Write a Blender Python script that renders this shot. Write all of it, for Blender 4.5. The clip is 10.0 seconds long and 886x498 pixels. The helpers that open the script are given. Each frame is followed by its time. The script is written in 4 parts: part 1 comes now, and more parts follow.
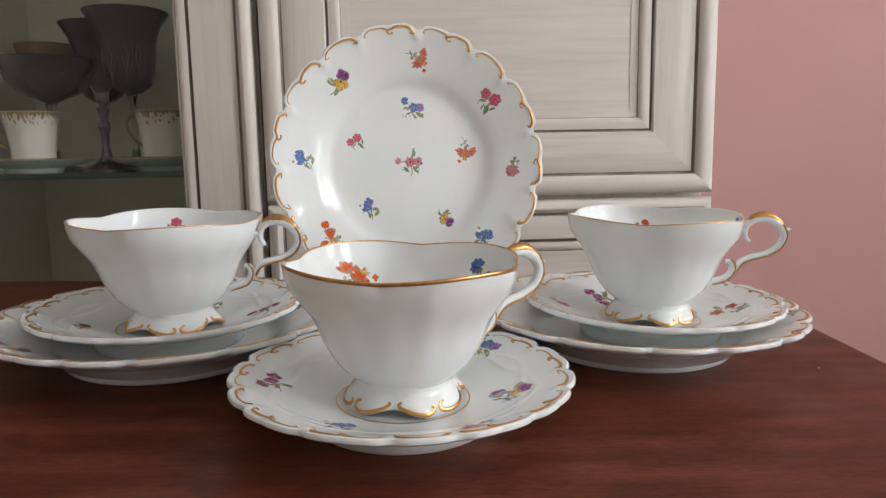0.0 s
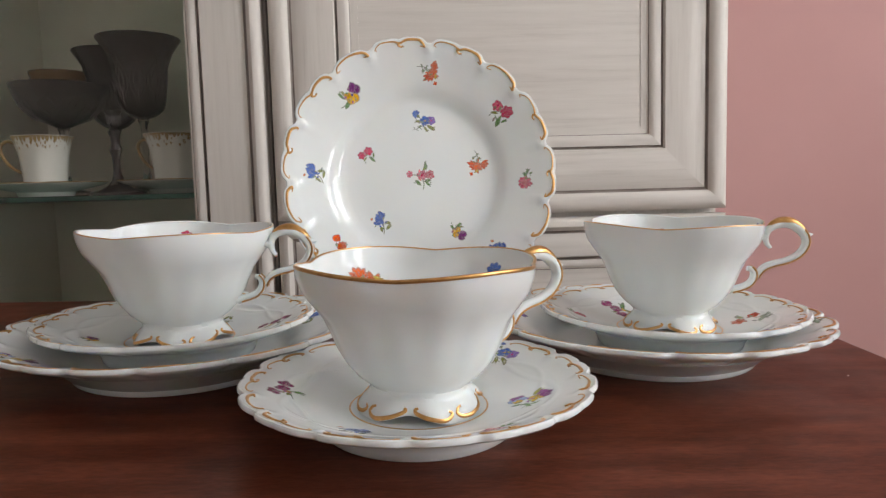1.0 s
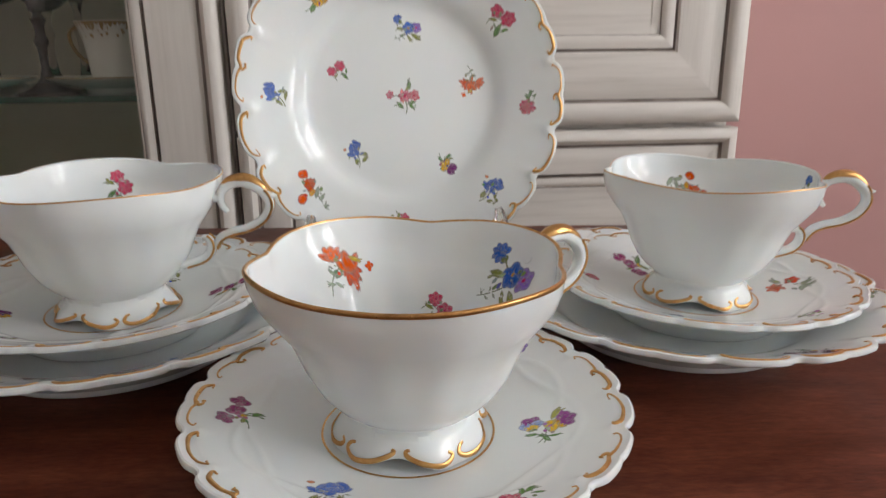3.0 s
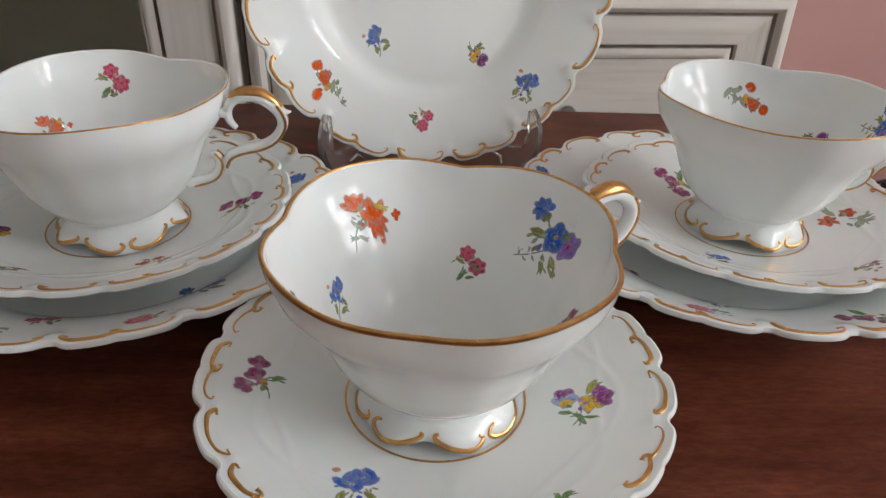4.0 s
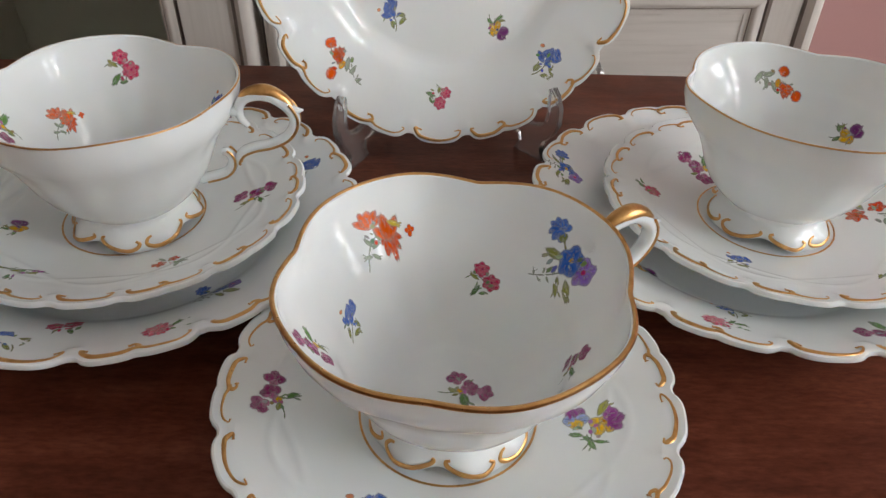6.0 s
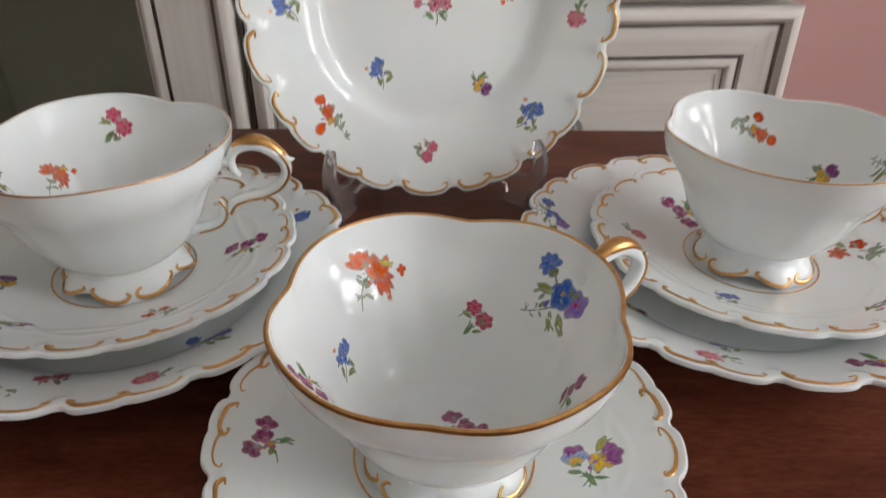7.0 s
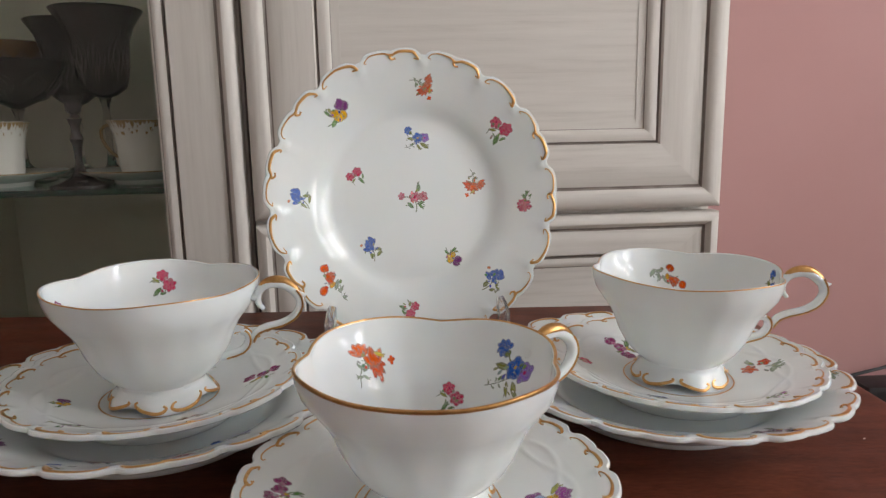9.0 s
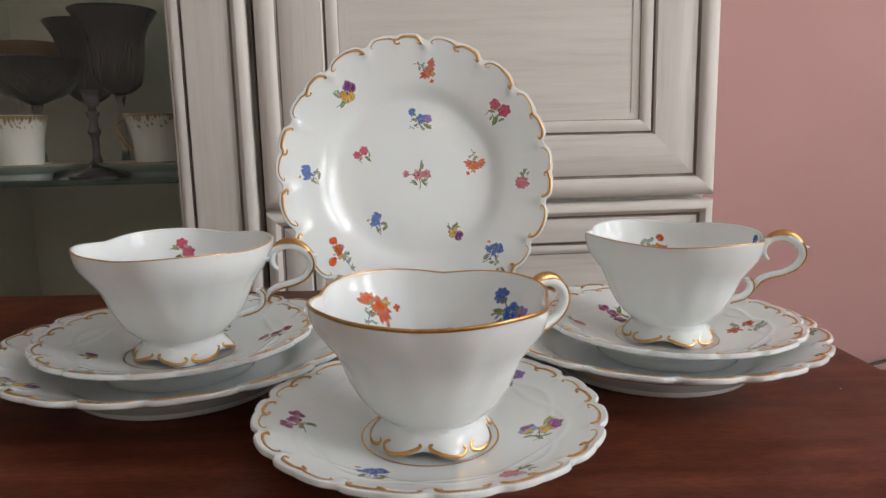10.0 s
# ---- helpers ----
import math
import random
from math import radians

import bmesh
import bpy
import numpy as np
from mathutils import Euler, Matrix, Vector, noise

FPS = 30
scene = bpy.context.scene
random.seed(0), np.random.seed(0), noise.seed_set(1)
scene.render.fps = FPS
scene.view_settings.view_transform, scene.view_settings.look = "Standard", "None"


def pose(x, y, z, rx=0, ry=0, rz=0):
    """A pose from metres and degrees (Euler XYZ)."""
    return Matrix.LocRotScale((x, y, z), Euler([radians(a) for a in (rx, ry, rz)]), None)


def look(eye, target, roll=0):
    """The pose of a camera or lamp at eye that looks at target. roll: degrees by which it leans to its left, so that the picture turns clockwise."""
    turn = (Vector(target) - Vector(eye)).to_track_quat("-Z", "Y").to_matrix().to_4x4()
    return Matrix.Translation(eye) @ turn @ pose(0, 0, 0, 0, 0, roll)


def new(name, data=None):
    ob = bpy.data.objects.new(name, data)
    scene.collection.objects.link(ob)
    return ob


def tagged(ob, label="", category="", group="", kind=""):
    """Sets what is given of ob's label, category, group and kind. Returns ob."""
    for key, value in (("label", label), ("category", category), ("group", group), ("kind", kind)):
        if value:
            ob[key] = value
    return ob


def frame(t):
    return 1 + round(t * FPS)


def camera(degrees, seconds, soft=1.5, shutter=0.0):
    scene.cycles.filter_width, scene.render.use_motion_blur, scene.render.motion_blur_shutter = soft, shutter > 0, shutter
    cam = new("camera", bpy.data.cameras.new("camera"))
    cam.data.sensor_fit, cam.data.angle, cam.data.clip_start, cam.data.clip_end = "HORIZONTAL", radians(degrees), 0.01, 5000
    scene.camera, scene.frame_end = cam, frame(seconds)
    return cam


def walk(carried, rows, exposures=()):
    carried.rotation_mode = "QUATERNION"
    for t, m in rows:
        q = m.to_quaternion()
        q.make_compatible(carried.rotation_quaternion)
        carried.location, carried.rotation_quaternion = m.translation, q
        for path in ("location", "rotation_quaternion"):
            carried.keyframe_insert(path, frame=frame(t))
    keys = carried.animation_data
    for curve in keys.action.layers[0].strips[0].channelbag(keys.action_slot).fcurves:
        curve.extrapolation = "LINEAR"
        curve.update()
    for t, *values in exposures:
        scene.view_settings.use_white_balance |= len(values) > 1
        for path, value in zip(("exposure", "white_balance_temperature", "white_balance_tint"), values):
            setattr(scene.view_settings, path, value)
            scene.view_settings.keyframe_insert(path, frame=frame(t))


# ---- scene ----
cam = camera(65.5, 10.0, soft=1.35, shutter=0.5)
PATH = [
    (0, (-0.019, 0.001, 0.13), (0.121, 1.97, -0.19), -0.9),
    (0.5, (-0.019, 0.003, 0.122), (0.114, 1.983, -0.132), -1.4),
    (1, (-0.022, 0.007, 0.116), (0.096, 1.99, -0.114), -1.5),
    (1.5, (-0.026, 0.014, 0.116), (0.089, 1.996, -0.126), -1.0),
    (2, (-0.022, 0.029, 0.124), (0.099, 1.997, -0.21), -1.0),
    (2.2, (-0.023, 0.039, 0.13), (0.129, 1.997, -0.246), -0.3),
    (3.3, (-0.027, 0.103, 0.151), (0.168, 1.956, -0.575), -0.1),
    (3.5, (-0.029, 0.113, 0.157), (0.155, 1.916, -0.689), 0.9),
    (4, (-0.031, 0.128, 0.176), (0.119, 1.836, -0.853), 1.4),
    (4.5, (-0.03, 0.139, 0.189), (0.106, 1.758, -0.977), 1.9),
    (5, (-0.028, 0.145, 0.203), (0.04, 1.714, -1.035), 0.8),
    (6.5, (-0.028, 0.149, 0.2), (0.077, 1.768, -0.97), 0.7),
    (7, (-0.03, 0.141, 0.194), (0.1, 1.839, -0.855), 0.2),
    (7.5, (-0.027, 0.113, 0.194), (0.146, 1.94, -0.601), -0.4),
    (8, (-0.028, 0.09, 0.185), (0.166, 1.977, -0.447), -0.7),
    (8.5, (-0.033, 0.072, 0.179), (0.16, 1.994, -0.337), -0.8),
    (9, (-0.035, 0.046, 0.172), (0.164, 1.996, -0.227), -1.0),
    (9.5, (-0.036, 0.027, 0.158), (0.158, 1.984, -0.208), -0.9),
    (10, (-0.037, 0.015, 0.15), (0.15, 1.973, -0.213), -1.2),
]
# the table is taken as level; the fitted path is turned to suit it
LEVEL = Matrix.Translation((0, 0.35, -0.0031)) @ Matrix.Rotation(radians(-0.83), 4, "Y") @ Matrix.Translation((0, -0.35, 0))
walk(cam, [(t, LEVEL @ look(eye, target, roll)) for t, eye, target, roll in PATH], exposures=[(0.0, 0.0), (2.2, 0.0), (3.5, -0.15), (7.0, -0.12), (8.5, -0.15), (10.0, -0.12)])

# ---- world and large lights ----
world = bpy.data.worlds.new("overcast_sky")
scene.world = world
world.use_nodes = True
wn = world.node_tree.nodes
sky = wn.new("ShaderNodeTexSky")
sky.sky_type = "NISHITA"
sky.sun_disc = False
sky.sun_elevation, sky.sun_rotation = radians(38), radians(110)
wn["Background"].inputs["Strength"].default_value = 0.10
world.node_tree.links.new(sky.outputs["Color"], wn["Background"].inputs["Color"])

sun_data = bpy.data.lights.new("sun", "SUN")
sun_data.energy, sun_data.angle, sun_data.color = 0.6, radians(12), (1.0, 0.96, 0.9)
sun = new("sun", sun_data)
sun.matrix_world = look((3.0, 9.0, 8.0), (0, 0, 0))

WIN_X, WIN_Y0, WIN_Y1, WIN_Z0, WIN_Z1 = 1.75, -1.48, 0.42, 0.12, 1.50
day_data = bpy.data.lights.new("window_daylight", "AREA")
day_data.shape, day_data.size, day_data.size_y = "RECTANGLE", WIN_Z1 - WIN_Z0, WIN_Y1 - WIN_Y0
day_data.energy, day_data.color = 129.0, (0.965, 0.975, 0.995)
day = new("window_daylight", day_data)
day.matrix_world = look((WIN_X + 0.22, (WIN_Y0 + WIN_Y1) / 2, (WIN_Z0 + WIN_Z1) / 2), (0, (WIN_Y0 + WIN_Y1) / 2, (WIN_Z0 + WIN_Z1) / 2))


# ---- materials ----
def material(name, colour, rough, metal=0.0, coat=0.0):
    m = bpy.data.materials.new(name)
    m.use_nodes = True
    b = m.node_tree.nodes["Principled BSDF"]
    b.inputs["Base Color"].default_value = (*colour, 1)
    b.inputs["Roughness"].default_value = rough
    b.inputs["Metallic"].default_value = metal
    b.inputs["Coat Weight"].default_value = coat
    b.inputs["Coat Roughness"].default_value = 0.04
    return m, m.node_tree.nodes, m.node_tree.links, b


def noise_node(nodes, links, scale, detail=4.0, stretch=(1, 1, 1), rough=0.55, coords="Object"):
    tc, mp, nz = nodes.new("ShaderNodeTexCoord"), nodes.new("ShaderNodeMapping"), nodes.new("ShaderNodeTexNoise")
    mp.inputs["Scale"].default_value = stretch
    nz.inputs["Scale"].default_value, nz.inputs["Detail"].default_value = scale, detail
    nz.inputs["Roughness"].default_value = rough
    links.new(tc.outputs[coords], mp.inputs["Vector"])
    links.new(mp.outputs["Vector"], nz.inputs["Vector"])
    return nz


def ramp_node(nodes, links, source, stops):
    r = nodes.new("ShaderNodeValToRGB")
    e = r.color_ramp.elements
    while len(e) < len(stops):
        e.new(0.5)
    for k, (p, c) in zip(e, stops):
        k.position, k.color = p, (*c, 1)
    links.new(source, r.inputs["Fac"])
    return r


def mix_node(nodes, links, fac, a, b, kind="MIX"):
    m = nodes.new("ShaderNodeMix")
    m.data_type, m.blend_type = "RGBA", kind
    for sock, v in ((m.inputs["Factor"], fac), (m.inputs["A"], a), (m.inputs["B"], b)):
        if isinstance(v, bpy.types.NodeSocket):
            links.new(v, sock)
        elif isinstance(v, (int, float)):
            sock.default_value = v
        else:
            sock.default_value = (*v, 1)
    return m.outputs["Result"]


def bump_node(nodes, links, bsdf, source, strength, distance):
    b = nodes.new("ShaderNodeBump")
    b.inputs["Strength"].default_value, b.inputs["Distance"].default_value = strength, distance
    links.new(source, b.inputs["Height"])
    links.new(b.outputs["Normal"], bsdf.inputs["Normal"])


def make_porcelain():
    m, n, l, b = material("glazed_porcelain", (0.80, 0.81, 0.795), 0.09)
    b.inputs["Specular IOR Level"].default_value = 0.37
    b.inputs["Subsurface Weight"].default_value = 0.35
    b.inputs["Subsurface Scale"].default_value = 0.003
    b.inputs["Subsurface Radius"].default_value = (1.0, 0.82, 0.66)
    big = noise_node(n, l, 22.0, 3.0)
    c = ramp_node(n, l, big.outputs["Fac"], [(0.3, (0.812, 0.845, 0.836)), (0.7, (0.845, 0.87, 0.858))])
    l.new(c.outputs["Color"], b.inputs["Base Color"])
    bump_node(n, l, b, noise_node(n, l, 70.0, 2.0).outputs["Fac"], 0.10, 0.0012)
    return m


def make_gold():
    m, n, l, b = material("burnished_gold", (0.62, 0.34, 0.09), 0.3, metal=1.0)
    nz = noise_node(n, l, 320.0, 4.0)
    c = ramp_node(n, l, nz.outputs["Fac"], [(0.3, (0.54, 0.29, 0.10)), (0.7, (0.73, 0.43, 0.17))])
    l.new(c.outputs["Color"], b.inputs["Base Color"])
    r = ramp_node(n, l, nz.outputs["Fac"], [(0.3, (0.36,) * 3), (0.7, (0.27,) * 3)])
    l.new(r.outputs["Color"], b.inputs["Roughness"])
    return m


def make_enamel():
    m, n, l, b = material("overglaze_enamel", (0.5, 0.5, 0.5), 0.15)
    b.inputs["Specular IOR Level"].default_value = 0.15
    a = n.new("ShaderNodeVertexColor")
    a.layer_name = "paint"
    nz = noise_node(n, l, 900.0, 3.0)
    v = ramp_node(n, l, nz.outputs["Fac"], [(0.3, (0.84,) * 3), (0.75, (1.06,) * 3)])
    rich = n.new("ShaderNodeHueSaturation")
    rich.inputs["Saturation"].default_value = 1.2
    l.new(mix_node(n, l, 1.0, a.outputs["Color"], v.outputs["Color"], "MULTIPLY"), rich.inputs["Color"])
    l.new(rich.outputs["Color"], b.inputs["Base Color"])
    l.new(a.outputs["Alpha"], b.inputs["Alpha"])
    return m


def make_mahogany():
    m, n, l, b = material("polished_mahogany", (0.07, 0.02, 0.012), 0.32)
    b.inputs["Specular IOR Level"].default_value = 0.11
    grain = noise_node(n, l, 9.0, 7.0, (1.5, 9.0, 3.0), 0.6)
    fine = noise_node(n, l, 70.0, 6.0, (2.4, 8.0, 4.0), 0.65)
    c1 = ramp_node(n, l, grain.outputs["Fac"], [(0.28, (0.074, 0.0190, 0.0102)), (0.50, (0.126, 0.0345, 0.0186)), (0.75, (0.190, 0.057, 0.031))])
    c2 = ramp_node(n, l, fine.outputs["Fac"], [(0.33, (0.64, 0.60, 0.57)), (0.62, (1.12, 1.12, 1.12))])
    blotch = noise_node(n, l, 16.0, 4.0, (1.0, 2.2, 1.0), 0.6)
    c3 = ramp_node(n, l, blotch.outputs["Fac"], [(0.34, (0.78, 0.74, 0.70)), (0.66, (1.20, 1.22, 1.22))])
    tone = mix_node(n, l, 0.85, c1.outputs["Color"], c2.outputs["Color"], "MULTIPLY")
    l.new(mix_node(n, l, 1.0, tone, c3.outputs["Color"], "MULTIPLY"), b.inputs["Base Color"])
    smear = noise_node(n, l, 14.0, 5.0)
    r = ramp_node(n, l, smear.outputs["Fac"], [(0.35, (0.32,) * 3), (0.7, (0.48,) * 3)])
    l.new(r.outputs["Color"], b.inputs["Roughness"])
    bump_node(n, l, b, fine.outputs["Fac"], 0.12, 0.0008)
    return m


def make_white_oak(name, stretch):
    """Whitewashed, patinated wood, its grain along the axis that is stretched."""
    m, n, l, b = material(name, (0.66, 0.62, 0.57), 0.5)
    grain = noise_node(n, l, 26.0, 6.0, stretch, 0.62)
    broad = noise_node(n, l, 7.0, 3.0, stretch, 0.5)
    c1 = ramp_node(n, l, grain.outputs["Fac"], [(0.28, (0.625, 0.58, 0.525)), (0.44, (0.705, 0.66, 0.607)), (0.7, (0.755, 0.712, 0.66))])
    c2 = ramp_node(n, l, broad.outputs["Fac"], [(0.3, (0.95, 0.945, 0.94)), (0.7, (1.03, 1.03, 1.03))])
    l.new(mix_node(n, l, 1.0, c1.outputs["Color"], c2.outputs["Color"], "MULTIPLY"), b.inputs["Base Color"])
    bump_node(n, l, b, grain.outputs["Fac"], 0.14, 0.001)
    return m


def make_plain(name, lo, hi, rough, scale=30.0, bump=0.0, metal=0.0, stretch=(1, 1, 1)):
    m, n, l, b = material(name, lo, rough, metal)
    nz = noise_node(n, l, scale, 5.0, stretch)
    c = ramp_node(n, l, nz.outputs["Fac"], [(0.3, lo), (0.7, hi)])
    l.new(c.outputs["Color"], b.inputs["Base Color"])
    if bump:
        bump_node(n, l, b, noise_node(n, l, scale * 6, 4.0).outputs["Fac"], bump, 0.002)
    return m


def make_glass(name, colour, rough=0.0, ior=1.45):
    m, n, l, b = material(name, colour, rough)
    b.inputs["Transmission Weight"].default_value = 1.0
    b.inputs["IOR"].default_value = ior
    return m


def make_acrylic():
    m = make_glass("clear_acrylic", (1.0, 0.99, 0.985), 0.03, 1.46)
    m.node_tree.nodes["Principled BSDF"].inputs["Transmission Weight"].default_value = 0.92
    return m


PORCELAIN, GOLD, ENAMEL, MAHOGANY = make_porcelain(), make_gold(), make_enamel(), make_mahogany()
OAK_UP = make_white_oak("whitewashed_oak_upright", (7, 7, 0.35))
OAK_ACROSS = make_white_oak("whitewashed_oak_across", (0.35, 7, 7))
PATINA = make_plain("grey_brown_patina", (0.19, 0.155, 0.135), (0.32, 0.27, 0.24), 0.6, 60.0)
PINK = make_plain("pink_wall_paint", (0.50, 0.275, 0.262), (0.535, 0.30, 0.287), 0.75, 3.0, 0.15)
CREAM = make_plain("cream_wall_paint", (0.84, 0.81, 0.77), (0.88, 0.85, 0.81), 0.8, 3.0, 0.1)
WHITE = make_plain("white_paint", (0.78, 0.78, 0.77), (0.82, 0.82, 0.81), 0.45, 5.0)
FLOOR_WOOD = make_plain("brown_floorboards", (0.16, 0.09, 0.05), (0.26, 0.15, 0.085), 0.4, 6.0, 0.1, 0.0, (0.6, 8, 1))
INSIDE = make_plain("grey_cabinet_lining", (0.82, 0.745, 0.63), (0.86, 0.785, 0.67), 0.65, 8.0)
DARK_GLASS = make_plain("smoky_cut_crystal", (0.028, 0.023, 0.021), (0.055, 0.046, 0.042), 0.12, 40.0)
AMBER = make_plain("amber_glass", (0.16, 0.085, 0.03), (0.22, 0.12, 0.05), 0.2, 25.0)
OLD_WHITE = make_plain("aged_white_china", (0.70, 0.68, 0.62), (0.76, 0.74, 0.69), 0.2, 30.0)
OLD_GOLD = make_plain("worn_gilding", (0.30, 0.19, 0.07), (0.42, 0.29, 0.13), 0.4, 160.0, 0.0, 0.4)
SILVER = make_plain("antique_silver", (0.30, 0.29, 0.275), (0.62, 0.61, 0.59), 0.3, 220.0, 0.15, 0.85)
BLACK = make_plain("black_plastic", (0.012, 0.012, 0.013), (0.022, 0.022, 0.024), 0.4, 40.0)
PANE = make_glass("clear_pane", (0.96, 0.96, 0.94), 0.0, 1.32)
SHELF_GLASS = make_glass("green_tinted_shelf_glass", (0.22, 0.62, 0.53), 0.10, 1.5)
ACRYLIC = make_acrylic()


# ---- mesh helpers ----
def finish(name, bm, mats, smooth=True):
    bmesh.ops.recalc_face_normals(bm, faces=bm.faces)
    me = bpy.data.meshes.new(name)
    bm.to_mesh(me)
    bm.free()
    for mt in mats if isinstance(mats, (list, tuple)) else [mats]:
        me.materials.append(mt)
    if smooth:
        me.polygons.foreach_set("use_smooth", [True] * len(me.polygons))
        me.set_sharp_from_angle(angle=radians(42))
    return me


def part(name, bm, mats, parent, label="", smooth=True):
    ob = new(name, finish(name, bm, mats, smooth))
    if parent is not None:
        ob.parent = parent
    if label:
        tagged(ob, label)
    return ob


def thing(name, m, label, category, group="", kind=""):
    ob = new(name)
    ob.matrix_world = m
    ob.empty_display_size = 0.01
    return tagged(ob, label, category, group, kind)


def add_box(bm, lo, hi, bevel=0.0):
    r = bmesh.ops.create_cube(bm, size=1.0)
    v = r["verts"]
    bmesh.ops.scale(bm, verts=v, vec=[b - a for a, b in zip(lo, hi)])
    bmesh.ops.translate(bm, verts=v, vec=[(a + b) / 2 for a, b in zip(lo, hi)])
    if bevel:
        ed = list({e for q in v for e in q.link_edges})
        bmesh.ops.bevel(bm, geom=ed, offset=bevel, segments=2, profile=0.6, affect="EDGES")
    return bm


def box(lo, hi, bevel=0.0):
    return add_box(bmesh.new(), lo, hi, bevel)


def smooth_path(pts, per=6):
    """A Catmull-Rom curve through the points."""
    p = [Vector(q) for q in pts]
    p = [2 * p[0] - p[1], *p, 2 * p[-1] - p[-2]]
    out = []
    for i in range(1, len(p) - 2):
        for k in range(per):
            t = k / per
            a, b, c, d = p[i - 1], p[i], p[i + 1], p[i + 2]
            out.append(0.5 * ((2 * b) + (c - a) * t + (2 * a - 5 * b + 4 * c - d) * t * t + (3 * b - a - 3 * c + d) * t ** 3))
    out.append(p[-2])
    return out


def add_tube(bm, pts, radii, sides=8, up=Vector((0, 0, 1)), flat=1.0, caps=True, closed=False):
    """A tube along pts. radii: one or one for each point; flat: its thickness across 'up' against its width."""
    n = len(pts)
    rad = list(radii) if isinstance(radii, (list, tuple)) else [radii] * n
    rings = []
    for i, p in enumerate(pts):
        a = pts[(i - 1) % n] if closed or i else pts[0]
        b = pts[(i + 1) % n] if closed or i < n - 1 else pts[-1]
        d = (b - a).normalized()
        u = up[i] if isinstance(up, list) else up
        s = d.cross(u)
        s = s.normalized() if s.length > 1e-6 else d.orthogonal().normalized()
        w = s.cross(d).normalized()
        rings.append([bm.verts.new(p + rad[i] * (math.cos(2 * math.pi * k / sides) * s + flat * math.sin(2 * math.pi * k / sides) * w)) for k in range(sides)])
    for i in range(n if closed else n - 1):
        r0, r1 = rings[i], rings[(i + 1) % n]
        for k in range(sides):
            bm.faces.new((r0[k], r0[(k + 1) % sides], r1[(k + 1) % sides], r1[k]))
    if caps and not closed:
        bm.faces.new(rings[0])
        bm.faces.new(rings[-1])
    return bm


def lathe(profile, seg=48):
    """A turned body; profile: rows of (radius, height), open or from axis to axis."""
    bm = bmesh.new()
    rings = []
    for r, z in profile:
        if r < 1e-5:
            rings.append([bm.verts.new((0, 0, z))])
        else:
            rings.append([bm.verts.new((r * math.cos(2 * math.pi * k / seg), r * math.sin(2 * math.pi * k / seg), z)) for k in range(seg)])
    bridge(bm, rings)
    return bm


def bridge(bm, rings):
    for a, b in zip(rings, rings[1:]):
        n = max(len(a), len(b))
        for k in range(n):
            q = [a[k % len(a)], a[(k + 1) % len(a)], b[(k + 1) % len(b)], b[k % len(b)]]
            q = list(dict.fromkeys(q))
            if len(q) > 2:
                bm.faces.new(q)


def prism(outline, lo, hi, axis=0):
    """An outline in the two other axes, drawn out along one axis."""
    bm = bmesh.new()
    rows = []
    for h in (lo, hi):
        row = []
        for a, b in outline:
            c = [a, b]
            c.insert(axis, h)
            row.append(bm.verts.new(c))
        rows.append(row)
    bm.faces.new(rows[0])
    bm.faces.new(rows[1])
    n = len(outline)
    for k in range(n):
        bm.faces.new((rows[0][k], rows[0][(k + 1) % n], rows[1][(k + 1) % n], rows[1][k]))
    return bm


def interp(x, table):
    xs, ys = zip(*table)
    return float(np.interp(x, xs, ys))


# ---- painted flowers ----
GREEN, OLIVE, GREY_GREEN = (0.10, 0.20, 0.06), (0.20, 0.22, 0.06), (0.26, 0.31, 0.23)
RED, ORANGE, PINKISH, ROSE, WINE = (0.68, 0.065, 0.03), (0.80, 0.16, 0.06), (0.76, 0.24, 0.30), (0.60, 0.045, 0.12), (0.36, 0.03, 0.12)
BLUE, NAVY, LILAC, PURPLE, YELLOW = (0.085, 0.155, 0.50), (0.035, 0.06, 0.28), (0.37, 0.13, 0.33), (0.20, 0.04, 0.18), (0.78, 0.50, 0.10)


